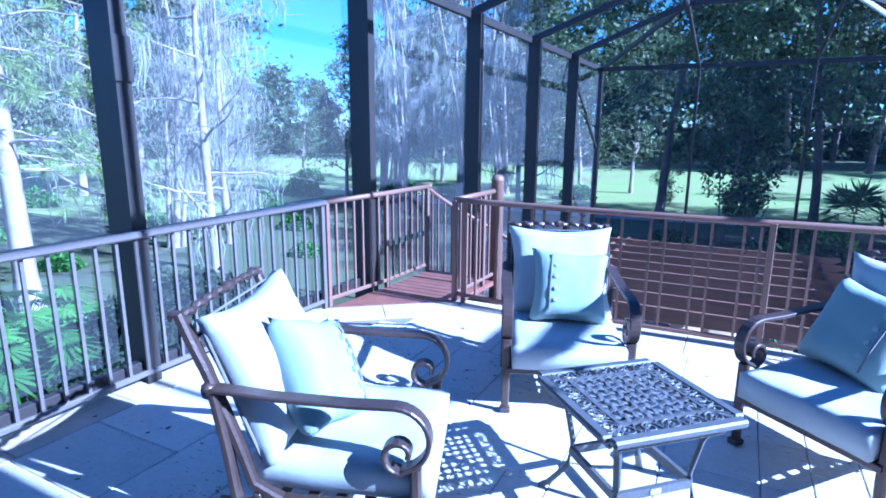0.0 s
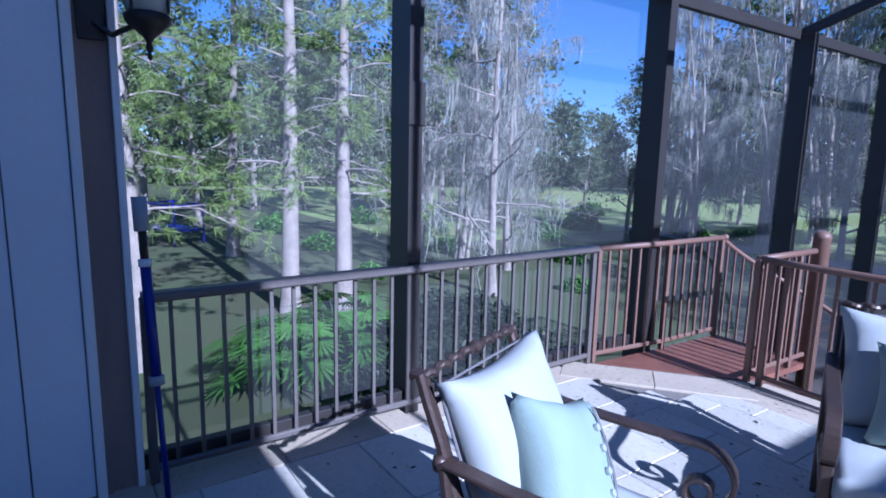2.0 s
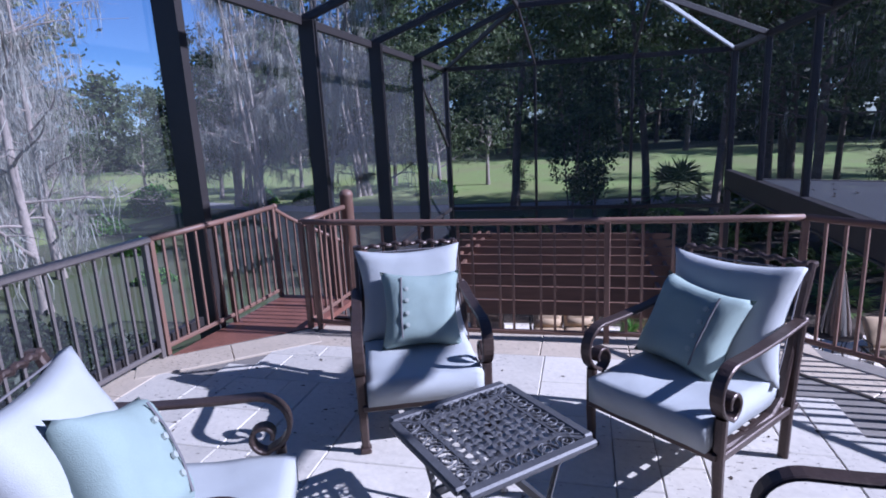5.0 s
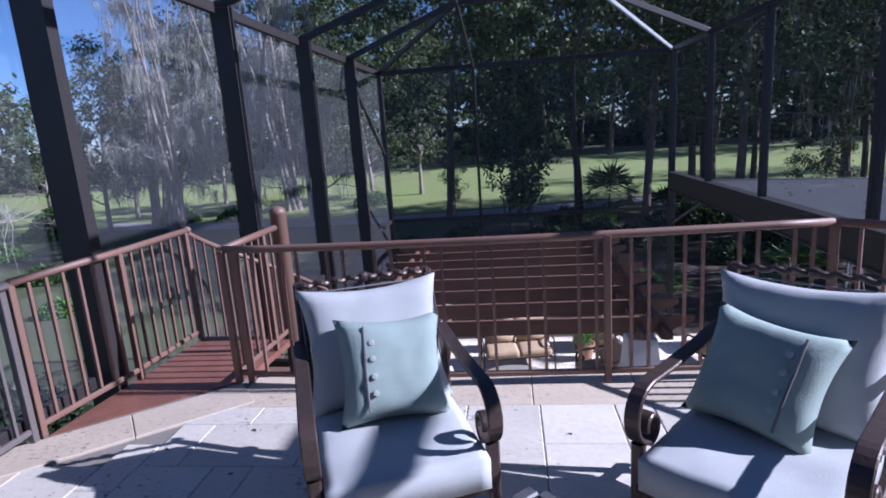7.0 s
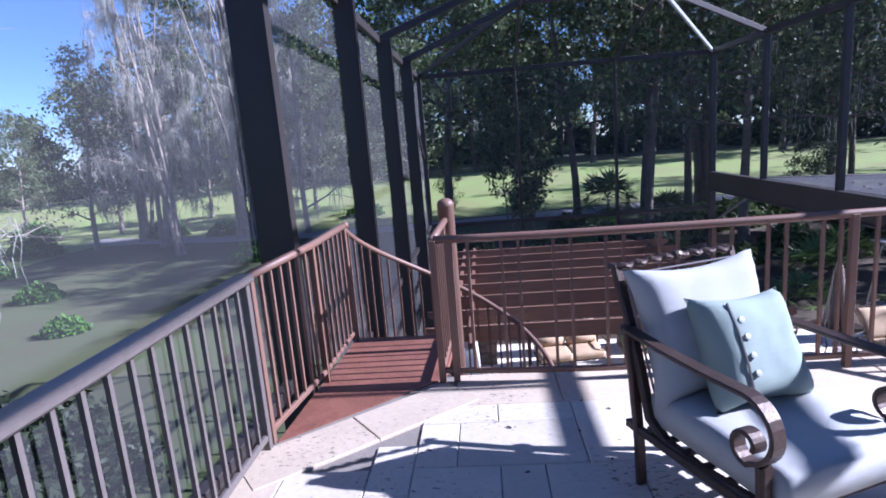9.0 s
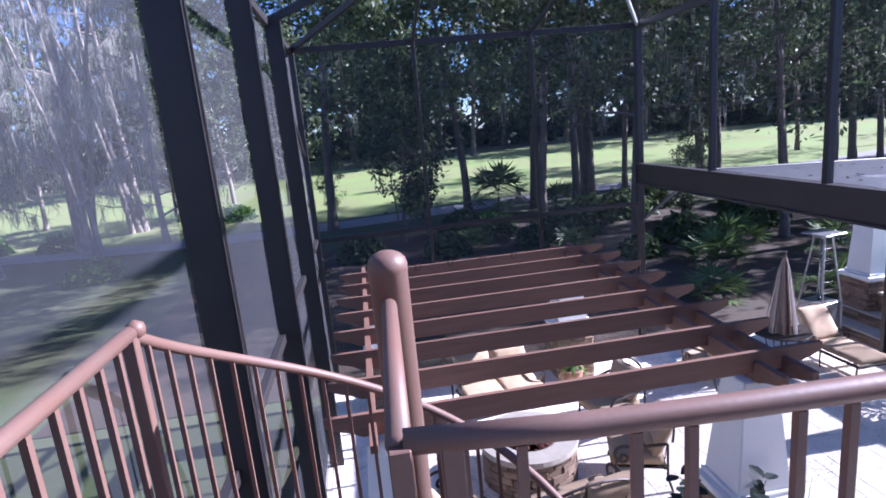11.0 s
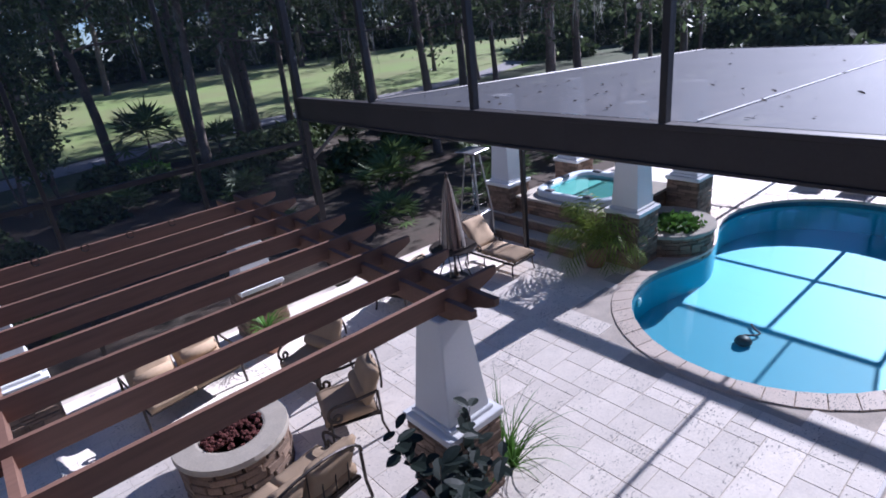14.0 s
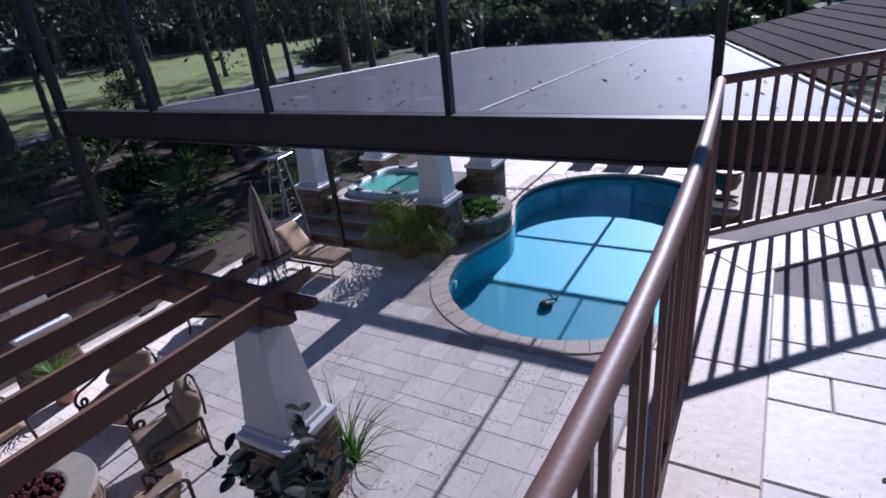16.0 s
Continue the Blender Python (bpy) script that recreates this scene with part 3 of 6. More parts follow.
ys = (1.55,) + LEFT_Y
for a, b in zip(ys, ys[1:]):
    lo = 0.1 if b < 6 else PZ + 0.05
    xs = CL - 0.17 if b < 4 else CL - 0.11 if b < 6 else CL - 0.035
    pane([(xs, a, lo), (xs, b, lo), (xs, b, EAVE), (xs, a, EAVE)], M_SCREEN)
xs = (CL, -0.14, 1.97, CR)
for a, b in zip(xs, xs[1:]):
    pane([(a, YF, PZ), (b, YF, PZ), (b, YF, EAVE), (a, YF, EAVE)], M_SCREEN)
ry = RIGHT_Y + (YF,)
for a, b in zip(ry, ry[1:]):
    pane([(CR, a, 0.34), (CR, b, 0.34), (CR, b, EAVE), (CR, a, EAVE)], M_SCREEN)
for a, b in zip((1.6, 3.0, 5.2, 7.55, 9.8), (3.0, 5.2, 7.55, 9.8, YI)):
    pane([(CL, a, EAVE), (CL, b, EAVE), (XI, b, TOP), (XI, a, TOP)], M_SCREEN_ROOF)
    pane([(XI, a, TOP), (XI, b, TOP), (XJ, b, TOP), (XJ, a, TOP)], M_SCREEN_ROOF)
    pane([(XJ, a, TOP), (XJ, b, TOP), (CR, b, EAVE), (CR, a, EAVE)], M_SCREEN_ROOF)
pane([(CL, YI, EAVE), (CL, YF, EAVE), (XI, YI, TOP)], M_SCREEN_ROOF)
pane([(CR, YI, EAVE), (CR, YF, EAVE), (XJ, YI, TOP)], M_SCREEN_ROOF)
pane([(CL, YF, EAVE), (CR, YF, EAVE), (XJ, YI, TOP), (XI, YI, TOP)], M_SCREEN_ROOF)

# low flat screen roof over the pool
lowroof = thing("low_screen_roof", "flat grey screen roof over the pool, littered with leaves", "screen roof", kind="structure")
LX = 14.6


def low_z(x):
    return 0.36 - 0.045 * (x - CR)


def low_edge(x):
    """The house side of the low roof runs askew."""
    return 4.45 + (6.6 - 4.45) * (x - CR) / (LX - CR)


steps_x = [CR + 0.06 + (LX - CR - 0.06) * i / 4 for i in range(5)]
for a, b in zip(steps_x, steps_x[1:]):
    for k in range(2):
        ya = [low_edge(q) + (12.5 - low_edge(q)) * k / 2 for q in (a, b)]
        yb = [low_edge(q) + (12.5 - low_edge(q)) * (k + 1) / 2 for q in (a, b)]
        bm = bmesh.new()
        bm.faces.new([bm.verts.new(p) for p in ((a, ya[0], low_z(a)), (b, ya[1], low_z(b)), (b, yb[1], low_z(b)), (a, yb[0], low_z(a)))])
        part("screen", bm, M_SCREEN_LOW, lowroof)
part("beam", bar((10.6, 5.85, low_z(10.6) - 0.06), (10.6, 12.5, low_z(10.6) - 0.06), 0.28, 0.1), M_POST, lowroof)
part("beam", bar((LX, 6.6, low_z(LX) - 0.03), (LX, 12.5, low_z(LX) - 0.03), 0.05, 0.1), M_POST, lowroof)
part("beam", bar((CR + 0.06, 12.5, 0.33), (LX, 12.5, low_z(LX) - 0.03), 0.05, 0.1), M_POST, lowroof)
part("beam", bar((CR + 0.06, 4.45, 0.36), (LX, 6.6, low_z(LX) + 0.01), 0.05, 0.06), M_GREYPLASTIC, lowroof, "pale aluminium edge bar")
part("beam", bar((CR + 0.1, 7.57, low_z(4) - 0.05), (LX, 7.78, low_z(LX) - 0.05), 0.05, 0.06), M_POST, lowroof)
part("seam", bar((CR + 0.1, 7.57, low_z(4) + 0.008), (LX, 7.78, low_z(LX) + 0.008), 0.022, 0.006), M_WHITE, lowroof, "pale screen seam")
part("beam", bar((LX, 6.6, PZ + 1.7), (LX, 12.5, PZ + 1.7), 0.05, 0.07), M_POST, lowroof)
for x, y in ((LX, 6.6), (LX, 8.2), (LX, 10.3), (LX, 12.5), (10.6, 12.5), (7.3, 12.5)):
    part("post", boxes((x - 0.04, y - 0.04, PZ, x + 0.04, y + 0.04, low_z(x) - 0.02)), M_POST, lowroof)

# ---- railings ----
RAIL_H = 0.93


def railing(label, pts, posts, z0=0.0, top_r=0.024, gap=0.112, foot=0.07, material=None, wide=False):
    """A metal guard rail along a level polyline: top rail, bottom rail, posts and balusters."""
    material = material or M_RAIL
    r = thing("railing", label, "railing", kind="structure")
    top = [(x, y, z0 + RAIL_H - top_r) for x, y in pts]
    if wide:
        part("top_rail", sweep(bmesh.new(), top, flat(0.09, 0.045)), material, r)
    else:
        part("top_rail", tube(top, top_r, 10), material, r, smooth=True)
    part("bottom_rail", sweep(bmesh.new(), [(x, y, z0 + foot) for x, y in pts], flat(0.03, 0.035)), material, r)
    bal = mesh_of("baluster", boxes((-0.009, -0.009, foot, 0.009, 0.009, RAIL_H - 2 * top_r)), material)
    for (xa, ya), (xb, yb) in zip(pts, pts[1:]):
        length = math.hypot(xb - xa, yb - ya)
        n = max(1, round(length / gap))
        for i in range(1, n):
            o = new("baluster", bal)
            o.location = (xa + (xb - xa) * i / n, ya + (yb - ya) * i / n, z0)
            o.rotation_euler = (0, 0, math.atan2(yb - ya, xb - xa))
            o.parent = r
    pm = mesh_of("post", boxes((-0.02, -0.02, 0.0, 0.02, 0.02, RAIL_H - top_r), bevel=0.003), material)
    for x, y in posts:
        o = new("post", pm)
        o.location, o.parent = (x, y, z0), r
    return r


RX, RY = -2.15, 5.36
railing("grey-bronze guard rail along the terrace side, fixed to cage posts", [(RX, 1.56), (RX, 4.62)], [(RX, 1.57), (RX, 4.6)], gap=0.118, material=M_SIDERAIL, wide=True)
railing("brown painted guard rail at the stair landing", [(RX, 4.66), (-2.06, 5.42), (-2.04, 6.2)], [(RX, 4.66), (-2.06, 5.42), (-2.04, 6.18)], gap=0.105)
railing("short brown rail beside the stair pole", [(-1.29, 5.33), (-1.26, 6.12)], [(-1.29, 5.33), (-1.27, 5.9)], gap=0.1)
railing("brown painted front guard rail overlooking the pool", [(-1.28 + 3.61 * k / 12, 5.34 - 0.085 * math.sin(math.pi * (k / 12) ** 0.75)) for k in range(13)], [(-1.2, 5.33), (1.09, 5.27)], gap=0.1)
railing("brown painted guard rail running back to the house", [(2.35, 5.34), (4.35, 3.39)], [(2.34, 5.34), (3.35, 4.37)], gap=0.115)

# ---- spiral stair ----
SX, SY, SR = -1.25, 6.19, 0.80
stair = thing("spiral_stair", "brown painted steel spiral stair with round centre pole", "stairs", kind="structure")
bm = lathe(bmesh.new(), [(0.062, PZ - 0.02), (0.062, 1.0), (0.0635, 1.002), (0.0635, 1.02), (0.058, 1.038), (0.045, 1.052), (0.025, 1.062), (0.006, 1.065)], 20, (SX, SY, 0))
part("centre_pole", bm, M_RAIL, stair, "round brown pole with capped top", smooth=True)
landing = poly_prism(bmesh.new(), [(-2.13, 4.68), (-1.29, 5.38), (-1.24, 6.2), (-2.04, 6.24)], -0.05, -0.004)
part("landing", landing, mat("landing_plate", (0.20, 0.085, 0.06), 0.5, var=0.4, scale=4, fine=40, bump=0.1), stair, "reddish brown landing plate")
NT = 14
for i in range(1, NT + 1):
    a0 = math.pi - (i - 1) * radians(27) - radians(2)
    a1 = a0 - radians(29)
    z = -i * (-PZ) / (NT + 1)
    pts = [(SX + 0.05 * math.cos(a0), SY + 0.05 * math.sin(a0)), (SX + SR * math.cos(a0), SY + SR * math.sin(a0)),
           (SX + SR * math.cos((a0 + a1) / 2), SY + SR * math.sin((a0 + a1) / 2)), (SX + SR * math.cos(a1), SY + SR * math.sin(a1)), (SX + 0.05 * math.cos(a1), SY + 0.05 * math.sin(a1))]
    part("tread", poly_prism(bmesh.new(), pts, z - 0.05, z), M_RAIL, stair)


def helix(a):
    """Height of the hand rail at an angle walked from the landing."""
    return RAIL_H - 0.024 - a / radians(27) * (-PZ) / (NT + 1)


turn_all = radians(27) * NT
path = [(SX + SR * math.cos(math.pi - turn_all * k / 60), SY + SR * math.sin(math.pi - turn_all * k / 60), helix(turn_all * k / 60)) for k in range(61)]
part("hand_rail", tube(path, 0.021, 10), M_RAIL, stair, smooth=True)
part("rail_knob", lathe(bmesh.new(), [(0.005, -0.03), (0.026, -0.018), (0.03, 0), (0.026, 0.018), (0.005, 0.03)], 12, (-2.03, 6.21, RAIL_H - 0.02)), M_RAIL, stair, smooth=True)
for k in range(1, 52):
    a = turn_all * k / 52
    x, y = SX + (SR - 0.005) * math.cos(math.pi - a), SY + (SR - 0.005) * math.sin(math.pi - a)
    top = helix(a)
    part("baluster", boxes((x - 0.008, y - 0.008, max(top - 0.95, PZ), x + 0.008, y + 0.008, top)), M_RAIL, stair)

# ---- terrace furniture ----
def patio_chair(at, label, tilt=0.0, pillow_turn=0.0, pillow_shift=0.0):
    """A deep-seat cast aluminium armchair with scrolled arms; faces -y."""
    c = thing("patio_armchair", label, "armchair", at, "deep-seat armchairs round the coffee table")
    W = 0.322
    seat_z = 0.27
    for s in (-1, 1):
        x = s * W
        # arm: from the rear post forward, over, and rolled into a scroll above the front leg
        arm = [(x, 0.42, 0.655), (x, 0.40, 0.665), (x, 0.2, 0.645), (x, -0.05, 0.635), (x, -0.2, 0.635)]
        arm += spiral((x, -0.2, 0.515), 0.12, 0.105, 90, 250, 12)[1:]
        arm += spiral((x, -0.215, 0.468), 0.068, 0.026, 250, 560, 16)[1:]
        part("arm", sweep(bmesh.new(), arm, flat(0.018, 0.058), up=(1, 0, 0)), M_CHAIR, c, "scrolled bronze arm", smooth=False)
        part("front_leg", sweep(bmesh.new(), [(x, -0.26, 0.02), (x, -0.27, 0.2), (x, -0.265, 0.42)], flat(0.045, 0.035), up=(0, 1, 0), taper=lambda u: 0.9 + 0.2 * u), M_CHAIR, c)
        part("foot", boxes((x - 0.028, -0.29, 0, x + 0.028, -0.232, 0.03), bevel=0.006), M_CHAIR, c)
        part("rear_leg", sweep(bmesh.new(), [(x, 0.335, 0.0), (x, 0.345, 0.2), (x, 0.375, 0.45), (x, 0.41, 0.66)], flat(0.045, 0.03), up=(0, 1, 0)), M_CHAIR, c)
        part("arm_knob", lathe(bmesh.new(), [(0.004, -0.026), (0.022, -0.02), (0.026, 0), (0.022, 0.02), (0.004, 0.026)], 10, (x, 0.425, 0.655)), M_CHAIR, c, smooth=True)
        # seat side rail sweeping up into the back post
        post = [(x * 0.93, -0.28, seat_z - 0.01), (x * 0.93, 0.0, seat_z - 0.03), (x * 0.93, 0.2, seat_z - 0.02), (x * 0.93, 0.3, seat_z + 0.04), (x * 0.93, 0.35, seat_z + 0.2), (x * 0.93, 0.44, seat_z + 0.45), (x * 0.93, 0.485, seat_z + 0.555), (x * 0.93, 0.515, seat_z + 0.635), (x * 0.93, 0.545, seat_z + 0.63)]
        part("back_post", sweep(bmesh.new(), post, flat(0.035, 0.045), up=(1, 0, 0)), M_CHAIR, c)
        part("side_rail", boxes((x - 0.014, -0.25, 0.225, x + 0.014, 0.42, 0.26), bevel=0.004), M_CHAIR, c)
    part("front_rail", boxes((-W, -0.30, seat_z - 0.035, W, -0.265, seat_z), bevel=0.006), M_CHAIR, c)
    part("rear_rail", boxes((-W, 0.27, seat_z - 0.02, W, 0.30, seat_z + 0.01), bevel=0.006), M_CHAIR, c)
    for k in range(5):
        y = -0.2 + 0.1 * k
        part("strap", boxes((-W * 0.93, y - 0.02, seat_z - 0.015, W * 0.93, y + 0.02, seat_z - 0.008)), M_CHAIR, c)
    # twisted top rail and plain bar below it
    twist = [( -W * 0.93 + 2 * W * 0.93 * i / 40, 0.50 + 0.006 * math.cos(i * 1.3), seat_z + 0.635 + 0.006 * math.sin(i * 1.3) + 0.012 * math.sin(math.pi * i / 40)) for i in range(41)]
    part("top_rail", tube(twist, 0.014, 8), M_CHAIR, c, "rope-twisted top rail")
    part("back_bar", tube([(-W * 0.93, 0.475, seat_z + 0.555), (W * 0.93, 0.475, seat_z + 0.555)], 0.011, 6), M_CHAIR, c)
    part("rail_collar", lathe(bmesh.new(), [(0.006, -0.022), (0.021, -0.014), (0.024, 0), (0.021, 0.014), (0.006, 0.022)], 10), M_CHAIR, c, at=pose(0, 0.50, seat_z + 0.647, 0, 90, 0))
    seat = part("seat_cushion", cushion(0.585, 0.63, 0.15, 0.8, 14, tilt + 1, sag=0.015), M_CUSH, c, "pale grey woven seat cushion", smooth=True, at=pose(0, -0.01, seat_z + 0.075, 2, 0, 0))
    back = part("back_cushion", cushion(0.63, 0.56, 0.19, 0.25, 16, tilt + 5, pinch=0.13), M_CUSH, c, "pale grey woven back cushion", smooth=True, at=pose(0, 0.33, seat_z + 0.375, 69, 0, 0))
    edge = [(0.295 * u, 0.265 * v, 0.0) for u, v in ((-1, -1), (1, -1), (1, 1), (-1, 1), (-1, -1))]
    part("piping", tube(edge, 0.006, 6), M_CUSH_DARK, back, "dark piping round the cushion", at=pose(0, 0, -0.03))
    # throw pillow with a row of buttons
    p = thing("throw_pillow", "pale teal square throw pillow with a buttoned flap on an armchair", "pillow", at @ pose(pillow_shift, 0.145, seat_z + 0.33, 62, 0, 0) @ pose(0, 0, 0, 0, 0, pillow_turn), "teal throw pillows")
    part("pillow_cover", cushion(0.46, 0.45, 0.19, 0.0, 16, tilt + 9, pinch=0.14), M_PILLOW, p, smooth=True)
    part("flap_seam", tube([(-0.115, -0.17, 0.085), (-0.118, -0.06, 0.102), (-0.115, 0.06, 0.102), (-0.112, 0.17, 0.085)], 0.005, 5), M_CUSH_DARK, p, "dark seam of the flap")
    for v in (-0.1, -0.035, 0.035, 0.1):
        part("button", lathe(bmesh.new(), [(0.004, -0.008), (0.0125, -0.007), (0.0125, 0.004), (0.004, 0.005)], 10, (-0.085, v, 0.105 - 0.5 * v * v)), M_BUTTON, p, "grey button")
    return c


def facing(x, y, dx, dy):
    """Pose of a thing built to face -y that faces (dx, dy)."""
    return pose(x, y, 0, 0, 0, math.degrees(math.atan2(dx, -dy)))


patio_chair(facing(-0.355, 2.62, 0.927, 0.375), "bronze metal armchair with pale grey cushions beside the side railing", 0.0, 158, -0.02)
patio_chair(facing(0.05, 4.02, 0.375, -0.927), "bronze metal armchair with pale grey cushions before the front railing", 2.0, -3, 0.04)
patio_chair(facing(1.384, 3.885, -0.643, -0.766), "bronze metal armchair with grey cushions and slumped pillow", 4.0, 172, -0.06)
patio_chair(facing(1.70, 2.47, -1.0, 0.035), "bronze metal armchair with pale grey cushions near the house", 6.0, -6, 0.0)


def coffee_table(at):
    t = thing("coffee_table", "square dark cast aluminium coffee table with lattice top", "table", at)
    S, Z = 0.30, 0.515
    bm = bmesh.new()
    for s in (-1, 1):
        box(bm, -S, s * S - 0.025, Z - 0.03, S, s * S + 0.025, Z, 0.008)
        box(bm, s * S - 0.025, -S + 0.026, Z - 0.03, s * S + 0.025, S - 0.026, Z, 0.008)
    part("rim", bm, M_TABLE, t)
    # basket weave of flat slats
    I = 0.19
    for k in range(9):
        c = -I + 2 * I * k / 8
        bm = bmesh.new()
        pts = [(c, -I - 0.01 + (2 * I + 0.02) * j / 32, Z - 0.008 + 0.0035 * math.sin(math.pi * (j / 2 + k))) for j in range(33)]
        sweep(bm, pts, flat(0.021, 0.004))
        part("slat", bm, M_TABLE, t)
        bm = bmesh.new()
        pts = [(-I - 0.01 + (2 * I + 0.02) * j / 32, c, Z - 0.008 - 0.0035 * math.sin(math.pi * (j / 2 + k))) for j in range(33)]
        sweep(bm, pts, flat(0.021, 0.004))
        part("slat", bm, M_TABLE, t)
    bm = bmesh.new()
    for s in (-1, 1):
        box(bm, -I - 0.02, s * (I + 0.014) - 0.006, Z - 0.016, I + 0.02, s * (I + 0.014) + 0.006, Z - 0.002)
        box(bm, s * (I + 0.014) - 0.006, -I - 0.008, Z - 0.016, s * (I + 0.014) + 0.006, I + 0.008, Z - 0.002)
    part("inner_frame", bm, M_TABLE, t)
    # scrollwork border between the two frames
    for q in range(4):
        bm = bmesh.new()
        for k in range(5):
            cx = -0.2 + 0.1 * k
            flip = 1 if k % 2 else -1
            cy = -(I + 0.06)
            pts = [(cx + flip * (0.042 - 0.034 * j / 22) * math.cos(j * 0.42), cy + (0.042 - 0.034 * j / 22) * math.sin(j * 0.42), Z - 0.008) for j in range(23)]
            sweep(bm, pts, flat(0.009, 0.01))
            sweep(bm, [(cx - 0.05, cy - 0.035, Z - 0.008), (cx - 0.02, cy + 0.0, Z - 0.008), (cx + 0.01, cy + 0.04, Z - 0.008)], flat(0.008, 0.009))
            sweep(bm, [(cx + 0.05, cy - 0.035, Z - 0.008), (cx + 0.035, cy + 0.01, Z - 0.008), (cx + 0.05, cy + 0.04, Z - 0.008)], flat(0.008, 0.009))
        sweep(bm, [(-0.27, -0.27, Z - 0.008), (-0.2, -0.2, Z - 0.008)], flat(0.02, 0.008))
        part("scrollwork", bm, M_TABLE, t, "cast leaf scrollwork border", at=pose(0, 0, 0, 0, 0, 90 * q))
    part("apron", boxes((-0.24, -0.27, Z - 0.07, 0.24, -0.255, Z - 0.03), (-0.24, 0.255, Z - 0.07, 0.24, 0.27, Z - 0.03), (-0.27, -0.24, Z - 0.07, -0.255, 0.24, Z - 0.03), (0.255, -0.24, Z - 0.07, 0.27, 0.24, Z - 0.03)), M_TABLE, t)
    for sx in (-1, 1):
        for sy in (-1, 1):
            pts = [(sx * 0.24, sy * 0.24, Z - 0.03), (sx * 0.2, sy * 0.2, Z - 0.12), (sx * 0.175, sy * 0.175, 0.25), (sx * 0.19, sy * 0.19, 0.13), (sx * 0.25, sy * 0.25, 0.03), (sx * 0.28, sy * 0.28, 0.0)]
            part("leg", sweep(bmesh.new(), pts, flat(0.03, 0.022), up=(0, 0, 1)), M_TABLE, t)
    part("stretcher", boxes((-0.18, -0.19, 0.19, 0.18, -0.17, 0.225), (-0.18, 0.17, 0.19, 0.18, 0.19, 0.225), (-0.19, -0.18, 0.19, -0.17, 0.18, 0.225), (0.17, -0.18, 0.19, 0.19, 0.18, 0.225)), M_TABLE, t)
    part("maker_plate", boxes((-0.025, -0.194, 0.198, 0.025, -0.1905, 0.218)), M_GREYPLASTIC, t, "small pale plate")
    return t


coffee_table(pose(0.58, 3.11, 0, 0, 0, 44) @ Matrix.Diagonal((0.9, 0.9, 1, 1)))

# ---- pergola below the terrace ----
pergola = thing("pergola", "reddish brown stained timber pergola with curved rafter ends", "pergola", kind="structure")
PT = -0.83


def rafter_bm(x0, x1, h=0.2, t=0.045):
    """A plank on edge along x, both ends cut to an ogee."""
    bm = bmesh.new()
    n = 8
    lower = [(x0, -0.07)] + [(x0 + 0.30 * k / n, -0.07 - (h - 0.07) * (0.5 - 0.5 * math.cos(math.pi * k / n)) - 0.02 * math.sin(math.tau * k / n)) for k in range(1, n + 1)]
    lower += [(x1 - 0.30 * k / n, -0.07 - (h - 0.07) * (0.5 - 0.5 * math.cos(math.pi * k / n)) - 0.02 * math.sin(math.tau * k / n)) for k in range(n, 0, -1)] + [(x1, -0.07)]
    outline = [(x0, 0.0)] + lower + [(x1, 0.0)]
    a = [bm.verts.new((x, -t / 2, z)) for x, z in outline]
    b = [bm.verts.new((x, t / 2, z)) for x, z in outline]
    bm.faces.new(a)
    bm.faces.new(list(reversed(b)))
    for i in range(len(a)):
        j = (i + 1) % len(a)
        bm.faces.new((a[i], a[j], b[j], b[i]))
    return bm


raft = mesh_of("rafter", rafter_bm(-1.84, 2.69), M_PERG)
RAFT_Y = [8.80 + 0.682 * k for k in range(8)]
for y in RAFT_Y:
    o = new("rafter", raft)
    o.location, o.parent = (0, y, PT), pergola
    o.rotation_euler = (0, 0, radians(random.uniform(-0.25, 0.25)))
for x in (-1.45, -1.24, 2.03, 2.31):
    bm = rafter_bm(8.42, 14.3, 0.19, 0.06)
    o = part("girder", bm, M_PERG_Y, pergola)
    o.matrix_basis = Matrix.Translation((x, 0, PT - 0.085)) @ Matrix.Rotation(math.pi / 2, 4, "Z")
for k in range(5):
    x = -1.1 + 0.55 * k
    part("iron_hook", tube([(x + 0.045 * math.cos(q * 0.5), RAFT_Y[-1] - 0.03, PT - 0.02 + 0.05 * math.sin(q * 0.5)) for q in range(12)], 0.009, 5), M_IRON, pergola, "curled iron hook")


def stone_pier(parent, x, y, z0, w, h, rng):
    """Dry-stacked ledge stones round a core, each stone a piece of its own."""
    part("core", boxes((x - w / 2 + 0.03, y - w / 2 + 0.03, z0, x + w / 2 - 0.03, y + w / 2 - 0.03, z0 + h)), M_STONE, parent)
    z = z0
    while z < z0 + h - 0.01:
        t = min(rng.uniform(0.045, 0.085), z0 + h - z)
        for side in range(4):
            p = -w / 2
            while p < w / 2 - 0.02:
                q = min(p + rng.uniform(0.12, 0.32), w / 2)
                if w / 2 - q < 0.06:
                    q = w / 2
                d = rng.uniform(0.0, 0.022)
                m = Matrix.Translation((x, y, 0)) @ Matrix.Rotation(side * math.pi / 2, 4, "Z")
                o = new("stone", stone_mesh(round((q - p) * 25) / 25, t))
                o.matrix_basis = m @ Matrix.Translation(((p + q) / 2, -w / 2 + 0.02 - d, z + t / 2)) @ Matrix.Diagonal(((q - p - 0.004) / (round((q - p) * 25) / 25), 1, (t - 0.004) / (math.ceil(t * 50) / 50), 1))
                o.parent = parent
                p = q
        z += t


STONES = {}


